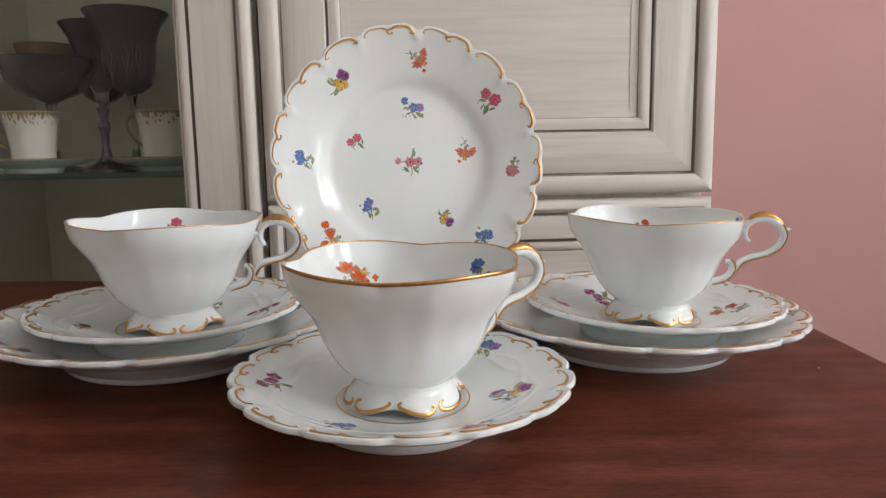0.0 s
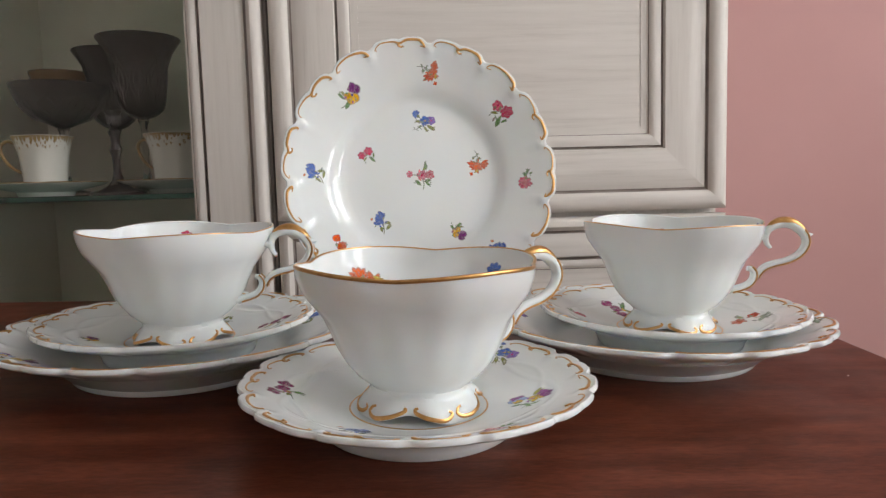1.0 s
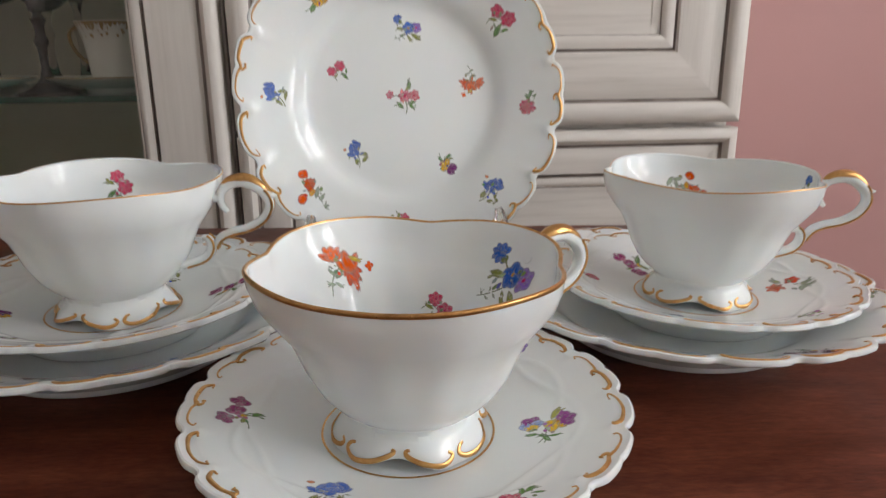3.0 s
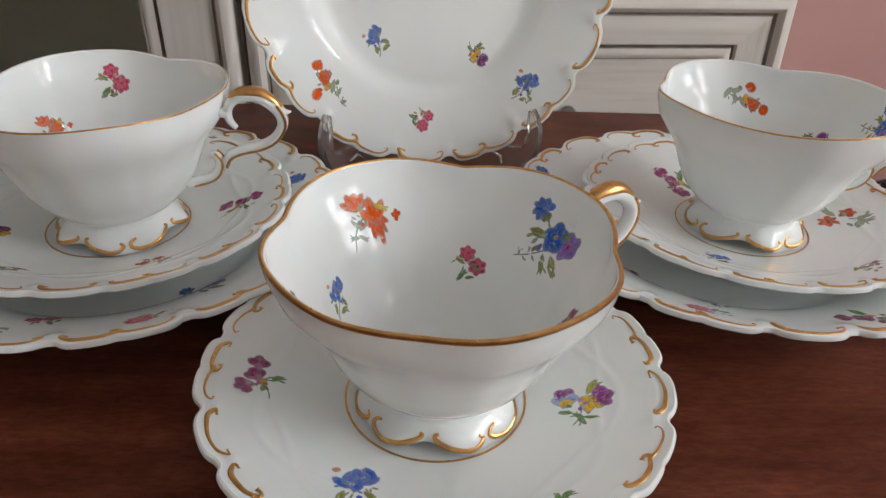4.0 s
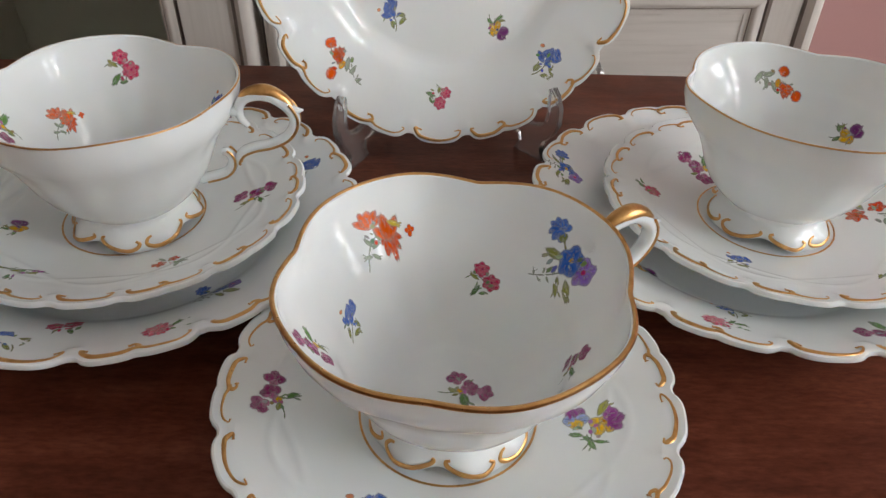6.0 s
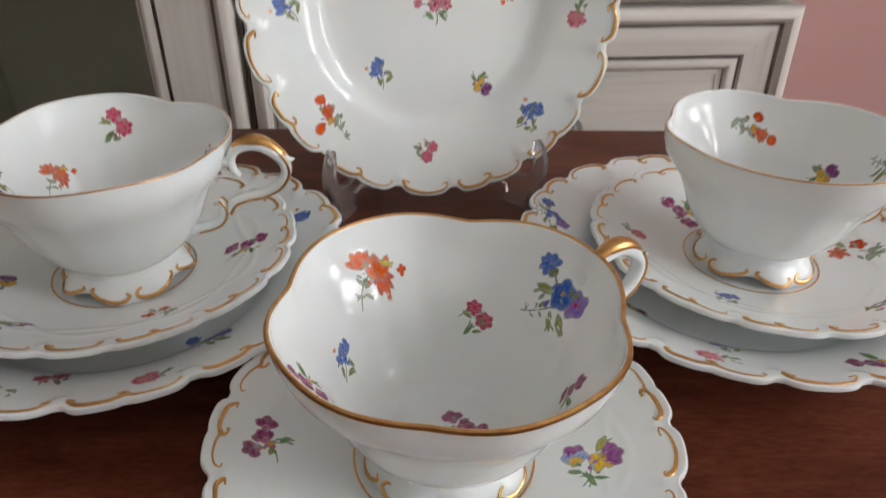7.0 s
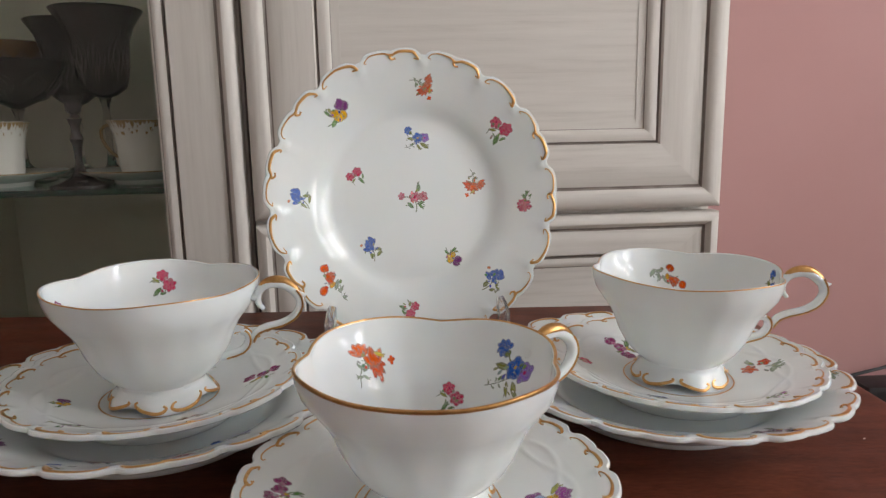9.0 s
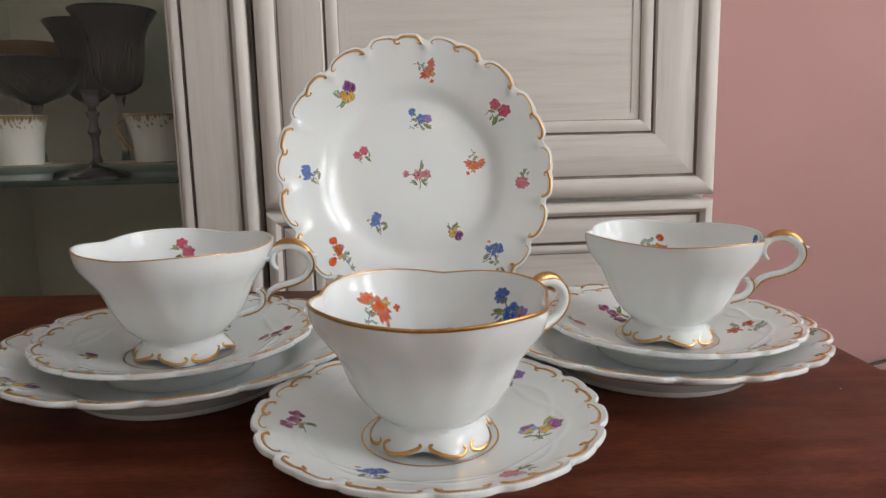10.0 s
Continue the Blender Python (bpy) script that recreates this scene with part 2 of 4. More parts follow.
class Spray:
    """A painted spray of flowers: small flat strokes that are laid on a surface by place(u, v, lift)."""

    def __init__(self, seed):
        self.rng, self.bm, self.layer = random.Random(seed), bmesh.new(), 0
        self.paint = self.bm.loops.layers.float_color.new("paint")

    def stroke(self, centre, length, width, angle, colour, tip=None, point=0.0):
        """An oval or pointed stroke; colour at its middle, tip at its edge."""
        self.layer += 1
        length, width = length * 1.17, width * 1.30
        lift = 0.00003 + 0.0000005 * self.layer
        ca, sa = math.cos(angle), math.sin(angle)
        jit = self.rng.uniform(0.84, 1.10)
        col = [min(1, c * jit) for c in colour]
        edge = [min(1, jit * (0.55 * u + 0.45 * v + 0.03)) for u, v in zip(tip or colour, colour)]
        n = 10
        mid = (centre, col)
        rim = []
        for k in range(n):
            a = 2 * math.pi * k / n
            w = width * (1 - point * abs(math.cos(a)) ** 2) * self.rng.uniform(0.85, 1.12)
            x, y = length * 0.5 * math.cos(a), w * 0.5 * math.sin(a)
            rim.append((centre[0] + ca * x - sa * y, centre[1] + sa * x + ca * y))
        rings = [(1.0, edge)]
        fade = [0.25]
        if width > 0.10:
            rings = [(0.72, [0.5 * (u + v) for u, v in zip(col, edge)]), (1.16, edge)]
            fade = [0.92, 0.0]
        v0 = self.bm.verts.new((*mid[0], lift))
        before = None
        for (scale, tone), alpha in zip(rings, fade):
            tone = [min(1, c + 0.46 * (1 - alpha)) for c in tone]
            vs = [self.bm.verts.new((centre[0] + (x - centre[0]) * scale, centre[1] + (y - centre[1]) * scale, lift)) for x, y in rim]
            for k in range(n):
                q = (v0, vs[k], vs[(k + 1) % n]) if before is None else (before[0][k], vs[k], vs[(k + 1) % n], before[0][(k + 1) % n])
                for lp in self.bm.faces.new(q).loops:
                    if lp.vert is v0:
                        lp[self.paint] = (*col, 0.96)
                    elif before is not None and (lp.vert is q[0] or lp.vert is q[3]):
                        lp[self.paint] = (*before[1], before[2])
                    else:
                        lp[self.paint] = (*tone, alpha)
            before = (vs, tone, alpha)
        if width > 0.17:
            for k in range(4):
                x, y = self.rng.uniform(-0.3, 0.3) * length, self.rng.uniform(-0.32, 0.32) * width
                fine = [min(1, 0.20 + 0.95 * c) for c in col] if self.rng.random() < 0.5 else [0.80 * c for c in edge]
                self.stroke((centre[0] + ca * x - sa * y, centre[1] + sa * x + ca * y), length * self.rng.uniform(0.25, 0.5), width * self.rng.uniform(0.14, 0.26), angle + self.rng.uniform(-0.35, 0.35), fine, col, 0.4)

    def stem(self, a, b, bend, colour, width=0.05):
        pts = []
        for k in range(6):
            t = k / 5
            x, y = a[0] + (b[0] - a[0]) * t, a[1] + (b[1] - a[1]) * t
            o = bend * 4 * t * (1 - t)
            pts.append((x - (b[1] - a[1]) * o, y + (b[0] - a[0]) * o))
        for p, q in zip(pts, pts[1:]):
            self.stroke(((p[0] + q[0]) / 2, (p[1] + q[1]) / 2), math.dist(p, q) * 1.3, width, math.atan2(q[1] - p[1], q[0] - p[0]), colour)

    def leaf(self, c, size, angle, colour=GREEN):
        """A slim leaf with a lighter half, and a wisp beside it."""
        ca, sa = math.cos(angle), math.sin(angle)
        r = self.rng
        self.stroke(c, size * r.uniform(0.85, 1.1), size * r.uniform(0.30, 0.44), angle, [k * 1.25 for k in colour], [k * 0.8 for k in colour], 0.55)
        self.stroke((c[0] - sa * size * 0.06, c[1] + ca * size * 0.06), size * 0.7, size * 0.09, angle + 0.1, [min(1, 0.06 + k * 1.9) for k in colour], [k * 1.4 for k in colour], 0.5)
        for k in range(2):
            a = angle + r.uniform(-0.9, 0.9)
            o = size * r.uniform(0.3, 0.55)
            self.stroke((c[0] + o * math.cos(a), c[1] + o * math.sin(a)), size * r.uniform(0.3, 0.5), size * 0.13, a, [min(1, 0.14 + q * 1.2) for q in colour], colour, 0.4)

    def bloom(self, c, size, petals, colour, tip, heart=None, turn=0.0, slim=0.8):
        """Petals of several fine strokes each, so that the outline stays ragged."""
        r = self.rng
        for k in range(petals):
            a = turn + 2 * math.pi * k / petals + r.uniform(-0.18, 0.18)
            far = size * r.uniform(0.22, 0.30)
            base = r.uniform(0.0, 1.0)
            body = [u + (v - u) * base for u, v in zip(colour, tip)]
            self.stroke((c[0] + far * math.cos(a), c[1] + far * math.sin(a)), size * r.uniform(0.42, 0.54), size * 0.40 * slim * r.uniform(0.85, 1.15), a, body, tip, 0.2)
            for n in range(4):
                b = a + r.uniform(-0.34, 0.34)
                f = size * r.uniform(0.16, 0.42)
                pick = r.random()
                col = [min(1, 0.22 + 0.9 * q) for q in colour] if pick < 0.36 else ([q * 0.62 for q in tip] if pick > 0.84 else colour)
                self.stroke((c[0] + f * math.cos(b), c[1] + f * math.sin(b)), size * r.uniform(0.14, 0.28), size * r.uniform(0.07, 0.13), b + r.uniform(-0.3, 0.3), col, [0.5 * (u + v) for u, v in zip(col, colour)], 0.3)
        if heart:
            self.stroke(c, size * 0.2, size * 0.18, 0, heart, [k * 0.6 for k in heart])
            for n in range(5):
                a = r.uniform(0, 6.28)
                self.stroke((c[0] + size * 0.11 * math.cos(a), c[1] + size * 0.11 * math.sin(a)), size * 0.07, size * 0.05, a, [k * 0.5 for k in heart])

    def petal(self, c, length, width, angle, colour, tip, shade, point=0.25):
        """One clean petal from its root at c, pale at its edge, with two fine veins."""
        ca, sa = math.cos(angle), math.sin(angle)
        mid = (c[0] + 0.5 * length * ca, c[1] + 0.5 * length * sa)
        self.stroke(mid, length, width, angle, colour, tip, point)
        for w, tone in ((0.22, tip), (-0.2, shade), (0.02, colour)):
            at = (mid[0] + 0.08 * length * ca - w * width * sa, mid[1] + 0.08 * length * sa + w * width * ca)
            self.stroke(at, length * 0.62, width * 0.15, angle + w * 0.35, tone, colour, 0.5)

    def rose(self, c, size, colour, tip):
        self.bloom(c, size, 6, tip, colour, None, self.rng.uniform(0, 3))
        self.bloom(c, size * 0.66, 5, [min(1, 0.12 + k * 1.15) for k in tip], colour, None, self.rng.uniform(0, 3))
        for k in range(5):
            a = self.rng.uniform(0, 6.28)
            self.stroke((c[0] + size * 0.2 * math.cos(a), c[1] + size * 0.2 * math.sin(a)), size * 0.26, size * 0.06, a + 1.6, [q * 0.7 for q in colour], colour, 0.3)
        self.stroke(c, size * 0.24, size * 0.2, 0.5, [k * 0.6 for k in colour], colour)


def spray(kind, seed):
    s = Spray(seed)
    r = s.rng
    if kind == "rose_bunch":
        s.stem((0, -0.1), (0.1, -0.75), 0.15, GREEN)
        for a, c in ((0.2, (0.35, -0.3)), (2.4, (-0.15, -0.4)), (1.6, (0.28, 0.45)), (-0.8, (0.35, -0.45))):
            s.leaf(c, 0.36, a)
        s.stem((0.2, 0.1), (0.3, 0.75), 0.1, GREY_GREEN)
        s.rose((0.05, 0.0), 0.55, ROSE, PINKISH)
        s.rose((0.48, 0.02), 0.48, (0.55, 0.08, 0.12), (0.74, 0.34, 0.36))
        s.rose((-0.58, 0.05), 0.36, ROSE, PINKISH)
        s.stem((-0.45, 0.0), (-0.1, -0.05), 0.1, GREEN)
    elif kind == "rose":
        s.stem((0.1, -0.1), (-0.62, 0.08), -0.25, GREEN, 0.04)
        s.leaf((-0.28, -0.42), 0.52, 0.8)
        s.leaf((0.02, -0.52), 0.34, 0.1)
        s.leaf((-0.28, 0.12), 0.34, 2.5, OLIVE)
        for c, w in (((0.0, 0.40), 0.30), ((0.34, -0.12), 0.34)):
            for k in range(6):
                s.petal(c, w, w * 0.72, 0.4 + 1.05 * k, ROSE, (0.80, 0.22, 0.30), WINE)
            for k in range(4):
                s.petal(c, w * 0.6, w * 0.42, 1.1 + 1.57 * k, (0.72, 0.10, 0.17), (0.84, 0.34, 0.38), ROSE)
            s.stroke((c[0] + 0.03, c[1] + 0.02), 0.10, 0.09, 0.5, WINE, ROSE)
    elif kind == "blue":
        s.stem((0.1, -0.2), (-0.95, -0.32), 0.06, GREY_GREEN, 0.035)
        for k in range(5):
            s.leaf((-0.80 + 0.14 * k, -0.34 + 0.09 * (-1) ** k), 0.17, 1.2 * (-1) ** k + 0.2, GREY_GREEN)
        s.leaf((0.34, -0.62), 0.58, -0.95, OLIVE)
        s.leaf((-0.04, -0.58), 0.44, -1.3, OLIVE)
        s.leaf((-0.36, 0.14), 0.46, 2.7, OLIVE)
        s.stem((0.02, 0.1), (-0.2, 0.55), 0.1, OLIVE)
        sky_blue, mid = (0.16, 0.30, 0.70), (0.08, 0.16, 0.52)
        for k in range(7):
            a = 0.3 + 0.75 * k
            s.petal((-0.30, 0.68), 0.28, 0.17, a, mid, sky_blue, NAVY)
        s.stroke((-0.22, 0.50), 0.20, 0.16, 0.8, OLIVE, GREEN)
        for k in range(5):
            s.petal((0.56, -0.14), 0.31, 0.26, 0.5 + 1.256 * k, (0.28, 0.16, 0.52), (0.40, 0.36, 0.74), (0.30, 0.05, 0.30))
        for k in range(5):
            s.petal((0.12, 0.02), 0.34, 0.29, 0.2 + 1.256 * k, mid, sky_blue, NAVY)
        s.stroke((0.12, 0.02), 0.14, 0.12, 0, YELLOW, (0.62, 0.26, 0.05))
        s.stroke((0.12, 0.02), 0.05, 0.05, 0, (0.25, 0.05, 0.03))
        s.stroke((0.56, -0.14), 0.12, 0.10, 0, (0.55, 0.10, 0.24), ROSE)
    elif kind == "orange":
        s.stem((0.0, 0.1), (-0.78, -0.62), -0.12, GREY_GREEN, 0.045)
        for a, c in ((2.2, (-0.42, -0.02)), (2.9, (-0.62, -0.30)), (-0.7, (-0.35, -0.38)), (0.4, (-0.22, -0.12))):
            s.leaf(c, 0.28, a, GREY_GREEN)
        s.leaf((-0.10, 0.06), 0.30, 1.9, OLIVE)
        pale, coral, deep = (0.86, 0.38, 0.25), (0.80, 0.175, 0.08), (0.62, 0.06, 0.03)
        for a, n, w in ((0.35, 0.40, 0.17), (2.5, 0.44, 0.17), (0.85, 0.46, 0.20), (1.9, 0.46, 0.20), (1.4, 0.42, 0.26)):
            s.petal((-0.26, 0.30), n, w, a, coral, pale, deep)
        for a, n, w in ((-2.35, 0.34, 0.15), (-0.5, 0.40, 0.17), (-1.9, 0.58, 0.18), (-1.05, 0.50, 0.18), (-1.5, 0.70, 0.20)):
            s.petal((0.20, 0.06), n, w, a, coral, deep, deep, 0.4)
        for a, n, w in ((2.3, 0.50, 0.20), (1.0, 0.60, 0.22), (1.6, 0.62, 0.28)):
            s.petal((0.20, -0.12), n, w, a, coral, pale, deep, 0.3)
        s.leaf((0.44, 0.24), 0.36, -0.5, (0.45, 0.36, 0.09))
        for a in (0.3, 1.5, 2.9, 4.6):
            s.stroke((0.84 + 0.06 * math.cos(a), -0.02 + 0.07 * math.sin(a)), 0.15, 0.10, a, ORANGE, RED)
    elif kind == "tulip":
        s.stem((0.05, -0.1), (0.5, -0.75), 0.2, GREY_GREEN)
        for a, c in ((0.9, (0.45, -0.35)), (0.2, (0.55, -0.7)), (1.3, (0.3, -0.1)), (-0.4, (0.2, -0.55))):
            s.leaf(c, 0.42, a, GREY_GREEN)
        s.stroke((-0.25, 0.68), 0.36, 0.32, 0.2, ORANGE, RED)
        s.stroke((-0.32, -0.35), 0.38, 0.3, 1.2, ORANGE, RED)
        s.stem((-0.1, 0.1), (-0.25, 0.6), 0.1, OLIVE, 0.03)
        for a in (1.1, 1.5, 1.9, 2.3):
            s.stroke((0.02 + 0.12 * math.cos(a), 0.1 + 0.12 * math.sin(a)), 0.55, 0.22, a, (0.70, 0.16, 0.05), RED, 0.3)
        s.stroke((0.1, -0.1), 0.3, 0.16, 0.8, YELLOW, ORANGE)
    elif kind == "pansy":
        s.stem((-0.05, -0.1), (-0.35, -0.75), 0.15, GREEN)
        s.leaf((-0.45, -0.15), 0.4, 2.7)
        s.leaf((-0.05, -0.5), 0.45, 1.3)
        s.leaf((-0.4, 0.05), 0.32, 2.2, OLIVE)
        for a in (0.9, 2.0):
            s.stroke((0.12 + 0.24 * math.cos(a), 0.25 + 0.22 * math.sin(a)), 0.5, 0.42, a, (0.15, 0.03, 0.15), PURPLE)
        for a in (-0.2, -1.5, 3.4):
            s.stroke((0.12 + 0.2 * math.cos(a), 0.02 + 0.2 * math.sin(a)), 0.42, 0.36, a, YELLOW, (0.70, 0.30, 0.10))
        s.stroke((0.12, 0.08), 0.12, 0.1, 0, NAVY)
    elif kind == "pansies":
        s.stem((0.0, -0.1), (-0.30, -0.85), 0.12, GREEN, 0.04)
        for a, c in ((2.9, (-0.42, -0.32)), (2.4, (-0.12, -0.52)), (-0.4, (0.16, -0.66)), (-1.2, (-0.06, -0.72))):
            s.leaf(c, 0.34, a)
        s.leaf((0.38, 0.48), 0.52, 1.0, (0.34, 0.34, 0.10))
        plum, mauve, pale_blue = (0.24, 0.05, 0.22), (0.42, 0.16, 0.40), (0.36, 0.46, 0.78)
        for a in (1.1, 2.0):
            s.petal((-0.36, 0.22), 0.40, 0.34, a, plum, mauve, (0.14, 0.02, 0.14))
        for a in (0.0, 3.14):
            s.petal((-0.36, 0.20), 0.34, 0.30, a, pale_blue, (0.56, 0.62, 0.86), BLUE)
        s.petal((-0.36, 0.20), 0.32, 0.34, -1.57, YELLOW, (0.86, 0.62, 0.26), (0.74, 0.28, 0.06))
        for a, n in ((2.6, 0.30), (0.4, 0.28), (-1.9, 0.40), (-0.9, 0.40)):
            s.petal((0.26, -0.04), n, 0.30, a, YELLOW, (0.84, 0.60, 0.22), (0.66, 0.30, 0.05))
        for a in (-0.75, 0.15, 0.95):
            s.petal((0.42, 0.02), 0.46, 0.32, a, plum, mauve, (0.16, 0.02, 0.15))
        s.stroke((0.34, 0.0), 0.12, 0.08, 0.4, (0.5, 0.2, 0.04))
    elif kind == "lilac":
        s.stem((0.02, -0.1), (0.28, -0.85), 0.12, GREEN, 0.04)
        s.leaf((0.46, 0.02), 0.58, 0.35)
        s.leaf((0.14, -0.40), 0.36, 1.3, OLIVE)
        plum, mauve, dark = (0.26, 0.032, 0.13), (0.44, 0.14, 0.27), (0.15, 0.015, 0.075)
        for c, t in (((0.04, 0.56), 1.4), ((-0.04, 0.06), 2.0), ((-0.34, -0.34), 3.6)):
            for k in range(3):
                s.petal(c, 0.34, 0.27, t - 1.15 + 1.15 * k, plum, mauve, dark)
            s.petal(c, 0.22, 0.22, t + 3.1, mauve, (0.70, 0.38, 0.44), plum)
        s.stroke((0.14, -0.16), 0.26, 0.14, 0.9, YELLOW, (0.70, 0.36, 0.10))
    elif kind == "bluebell":
        s.stem((0.0, -0.1), (-0.4, -0.7), 0.1, OLIVE)
        for a, c in ((1.2, (-0.3, -0.35)), (0.2, (0.15, -0.55)), (2.2, (0.3, -0.3))):
            s.leaf(c, 0.42, a, OLIVE)
        for a, c in ((1.0, (-0.1, 0.3)), (1.7, (0.1, 0.35)), (2.3, (-0.25, 0.1)), (0.5, (0.3, 0.2)), (1.4, (0.05, 0.05)), (1.9, (0.35, 0.4))):
            s.petal((c[0] - 0.2 * math.cos(a), c[1] - 0.2 * math.sin(a)), 0.44, 0.22, a, BLUE, (0.22, 0.34, 0.70), NAVY)
        s.stroke((-0.35, 0.55), 0.16, 0.12, 0, (0.74, 0.35, 0.22))
    elif kind == "carnation":
        s.stem((-0.1, -0.05), (0.75, 0.1), 0.12, GREEN)
        for a, c in ((0.3, (0.5, 0.18)), (2.6, (0.55, -0.12)), (0.9, (0.25, 0.2))):
            s.leaf(c, 0.36, a)
        s.bloom((-0.25, -0.05), 0.85, 9, PINKISH, (0.62, 0.08, 0.16), ROSE, 0.3, 0.6)
        s.bloom((-0.25, -0.02), 0.5, 7, (0.75, 0.30, 0.30), PINKISH, None, 0.9, 0.6)
    elif kind == "poppies":
        s.stem((0.2, -0.1), (0.55, -0.6), 0.15, GREY_GREEN)
        for a, c in ((0.1, (0.6, -0.15)), (1.0, (0.35, -0.5)), (-0.4, (0.55, -0.35)), (2.0, (-0.2, 0.4))):
            s.leaf(c, 0.45, a, GREY_GREEN)
        s.bloom((-0.35, -0.05), 0.6, 6, (0.72, 0.17, 0.06), RED, (0.4, 0.1, 0.03), 0.4, 0.7)
        s.bloom((0.25, 0.22), 0.52, 5, (0.72, 0.12, 0.05), RED, (0.5, 0.2, 0.04), 1.0, 0.8)
    elif kind == "sprig":
        s.stem((-0.7, -0.1), (0.7, 0.15), 0.08, GREY_GREEN)
        for k in range(5):
            s.leaf((-0.5 + 0.22 * k, 0.05 * r.uniform(-1, 1)), 0.3, 0.3 + 0.5 * r.uniform(-1, 1), GREY_GREEN if k % 2 else OLIVE)
        s.stroke((0.45, 0.16), 0.3, 0.14, 0.3, LILAC, PURPLE)
    tones = {"rose_bunch": PINKISH, "rose": ROSE, "blue": BLUE, "orange": ORANGE, "tulip": RED, "pansy": PURPLE, "pansies": LILAC, "lilac": LILAC, "bluebell": BLUE, "carnation": PINKISH, "poppies": RED, "sprig": LILAC}
    for k in range(7):
        a, d = r.uniform(0, 6.28), r.uniform(0.12, 0.50)
        leafy = d > 0.36 or k % 3 == 0
        c = [0.06 + q * r.uniform(0.7, 1.3) for q in (r.choice((GREEN, OLIVE, GREY_GREEN)) if leafy else tones[kind])]
        s.stroke((d * math.cos(a), d * math.sin(a) - 0.08), r.uniform(0.10, 0.22), r.uniform(0.06, 0.11), a + r.uniform(-0.8, 0.8), c, c, 0.4)
    return s.bm


def lay_spray(kind, seed, place, parent, label):
    """Lays a spray on a surface: place(u, v, lift) gives a point for metres across, metres up and metres off the surface."""
    bm = spray(kind, seed)
    for v in bm.verts:
        v.co = place(v.co.x, v.co.y, v.co.z)
    return part("flower_spray", bm, ENAMEL, parent, label)


LABELS = {
    "rose_bunch": "pink rose bunch painted on the glaze", "rose": "crimson rose sprig painted on the glaze", "blue": "blue forget-me-nots painted on the glaze",
    "orange": "orange lily sprig painted on the glaze", "tulip": "red tulip and buds painted on the glaze", "pansy": "purple and yellow pansy painted on the glaze",
    "pansies": "mauve and yellow pansies painted on the glaze", "lilac": "mauve sweet pea sprig painted on the glaze", "bluebell": "blue bellflower sprig painted on the glaze",
    "carnation": "pink carnation sprig painted on the glaze", "poppies": "red poppies painted on the glaze", "sprig": "small green sprig painted on the glaze",
}

# ---- plates and saucers ----
# one fifth of the rim, in degrees: (start, end, depth of the notch before it)
LOBES = [(-8.2, 8.2, 1.0), (10.6, 22.0, 1.0), (22.0, 34.6, 0.36), (37.0, 48.6, 1.0), (48.6, 61.4, 0.36)]
PERIOD = 72.0


def rim_dip(deg):
    """0 on the crest of a scallop, 1 in the notch between two scrolls."""
    a = (deg + 10.0) % PERIOD - 10.0
    if a > 62.6:
        a -= PERIOD
    for k, (s, e, d0) in enumerate(LOBES):
        if s <= a <= e:
            d1 = LOBES[(k + 1) % 5][2]
            t = (a - s) / (e - s)
            return (d0 if t < 0.5 else d1) * abs(2 * t - 1) ** 3.6
    return 1.0


SAUCER = {"R": 0.0772, "notch": 0.0023, "turn": 59.0, "foot": 0.0415, "thick": 0.0034, "inset": 0.0021, "stroke": 0.74, "relief": 0.00040,
          "top": [(0, 0.0091), (0.027, 0.0091), (0.031, 0.0089), (0.034, 0.0096), (0.042, 0.0113), (0.052, 0.0145), (0.062, 0.0182), (0.071, 0.0211), (0.0772, 0.0222)]}
PLATE = {"R": 0.0995, "notch": 0.0038, "turn": 49.3, "foot": 0.058, "thick": 0.0036, "inset": 0.0006, "stroke": 0.82, "relief": 0.0,
         "top": [(0, 0.0068), (0.045, 0.0068), (0.054, 0.0070), (0.0575, 0.0078), (0.0605, 0.0095), (0.0640, 0.0122), (0.0675, 0.0141), (0.072, 0.0160), (0.080, 0.0192), (0.090, 0.0232), (0.096, 0.0252), (0.0995, 0.0262)]}


def dish_point(d, r, deg, lift=0.0):
    """A point of the dish's top; r is the radius that it would have with a round rim."""
    R = d["R"]
    w = max(0.0, (r / R - 0.84) / 0.16)
    w = w * w * (3 - 2 * w)
    dip = rim_dip(deg - d["turn"])
    rr = r - w * d["notch"] * dip
    inner = math.exp(-((r / R - 0.935) / 0.03) ** 2)
    z = interp(r, d["top"]) + w * 0.0008 * (0.5 - dip) + 0.0008 * inner * dip ** 3 + lift
    # a fine raised lip outside the gilding
    z += (0.0007 if d["relief"] else 0.0) * min(1.0, max(0.0, (r / R - 0.972) / 0.018))
    # embossed strapwork that weaves round the saucer
    wave = 0.048 * math.cos(radians(5 * (deg - d["turn"])))
    z += d["relief"] * max(math.exp(-((r / R - 0.735 - wave) / 0.016) ** 2), math.exp(-((r / R - 0.735 + wave) / 0.016) ** 2))
    return Vector((rr * math.cos(radians(deg)), rr * math.sin(radians(deg)), z))


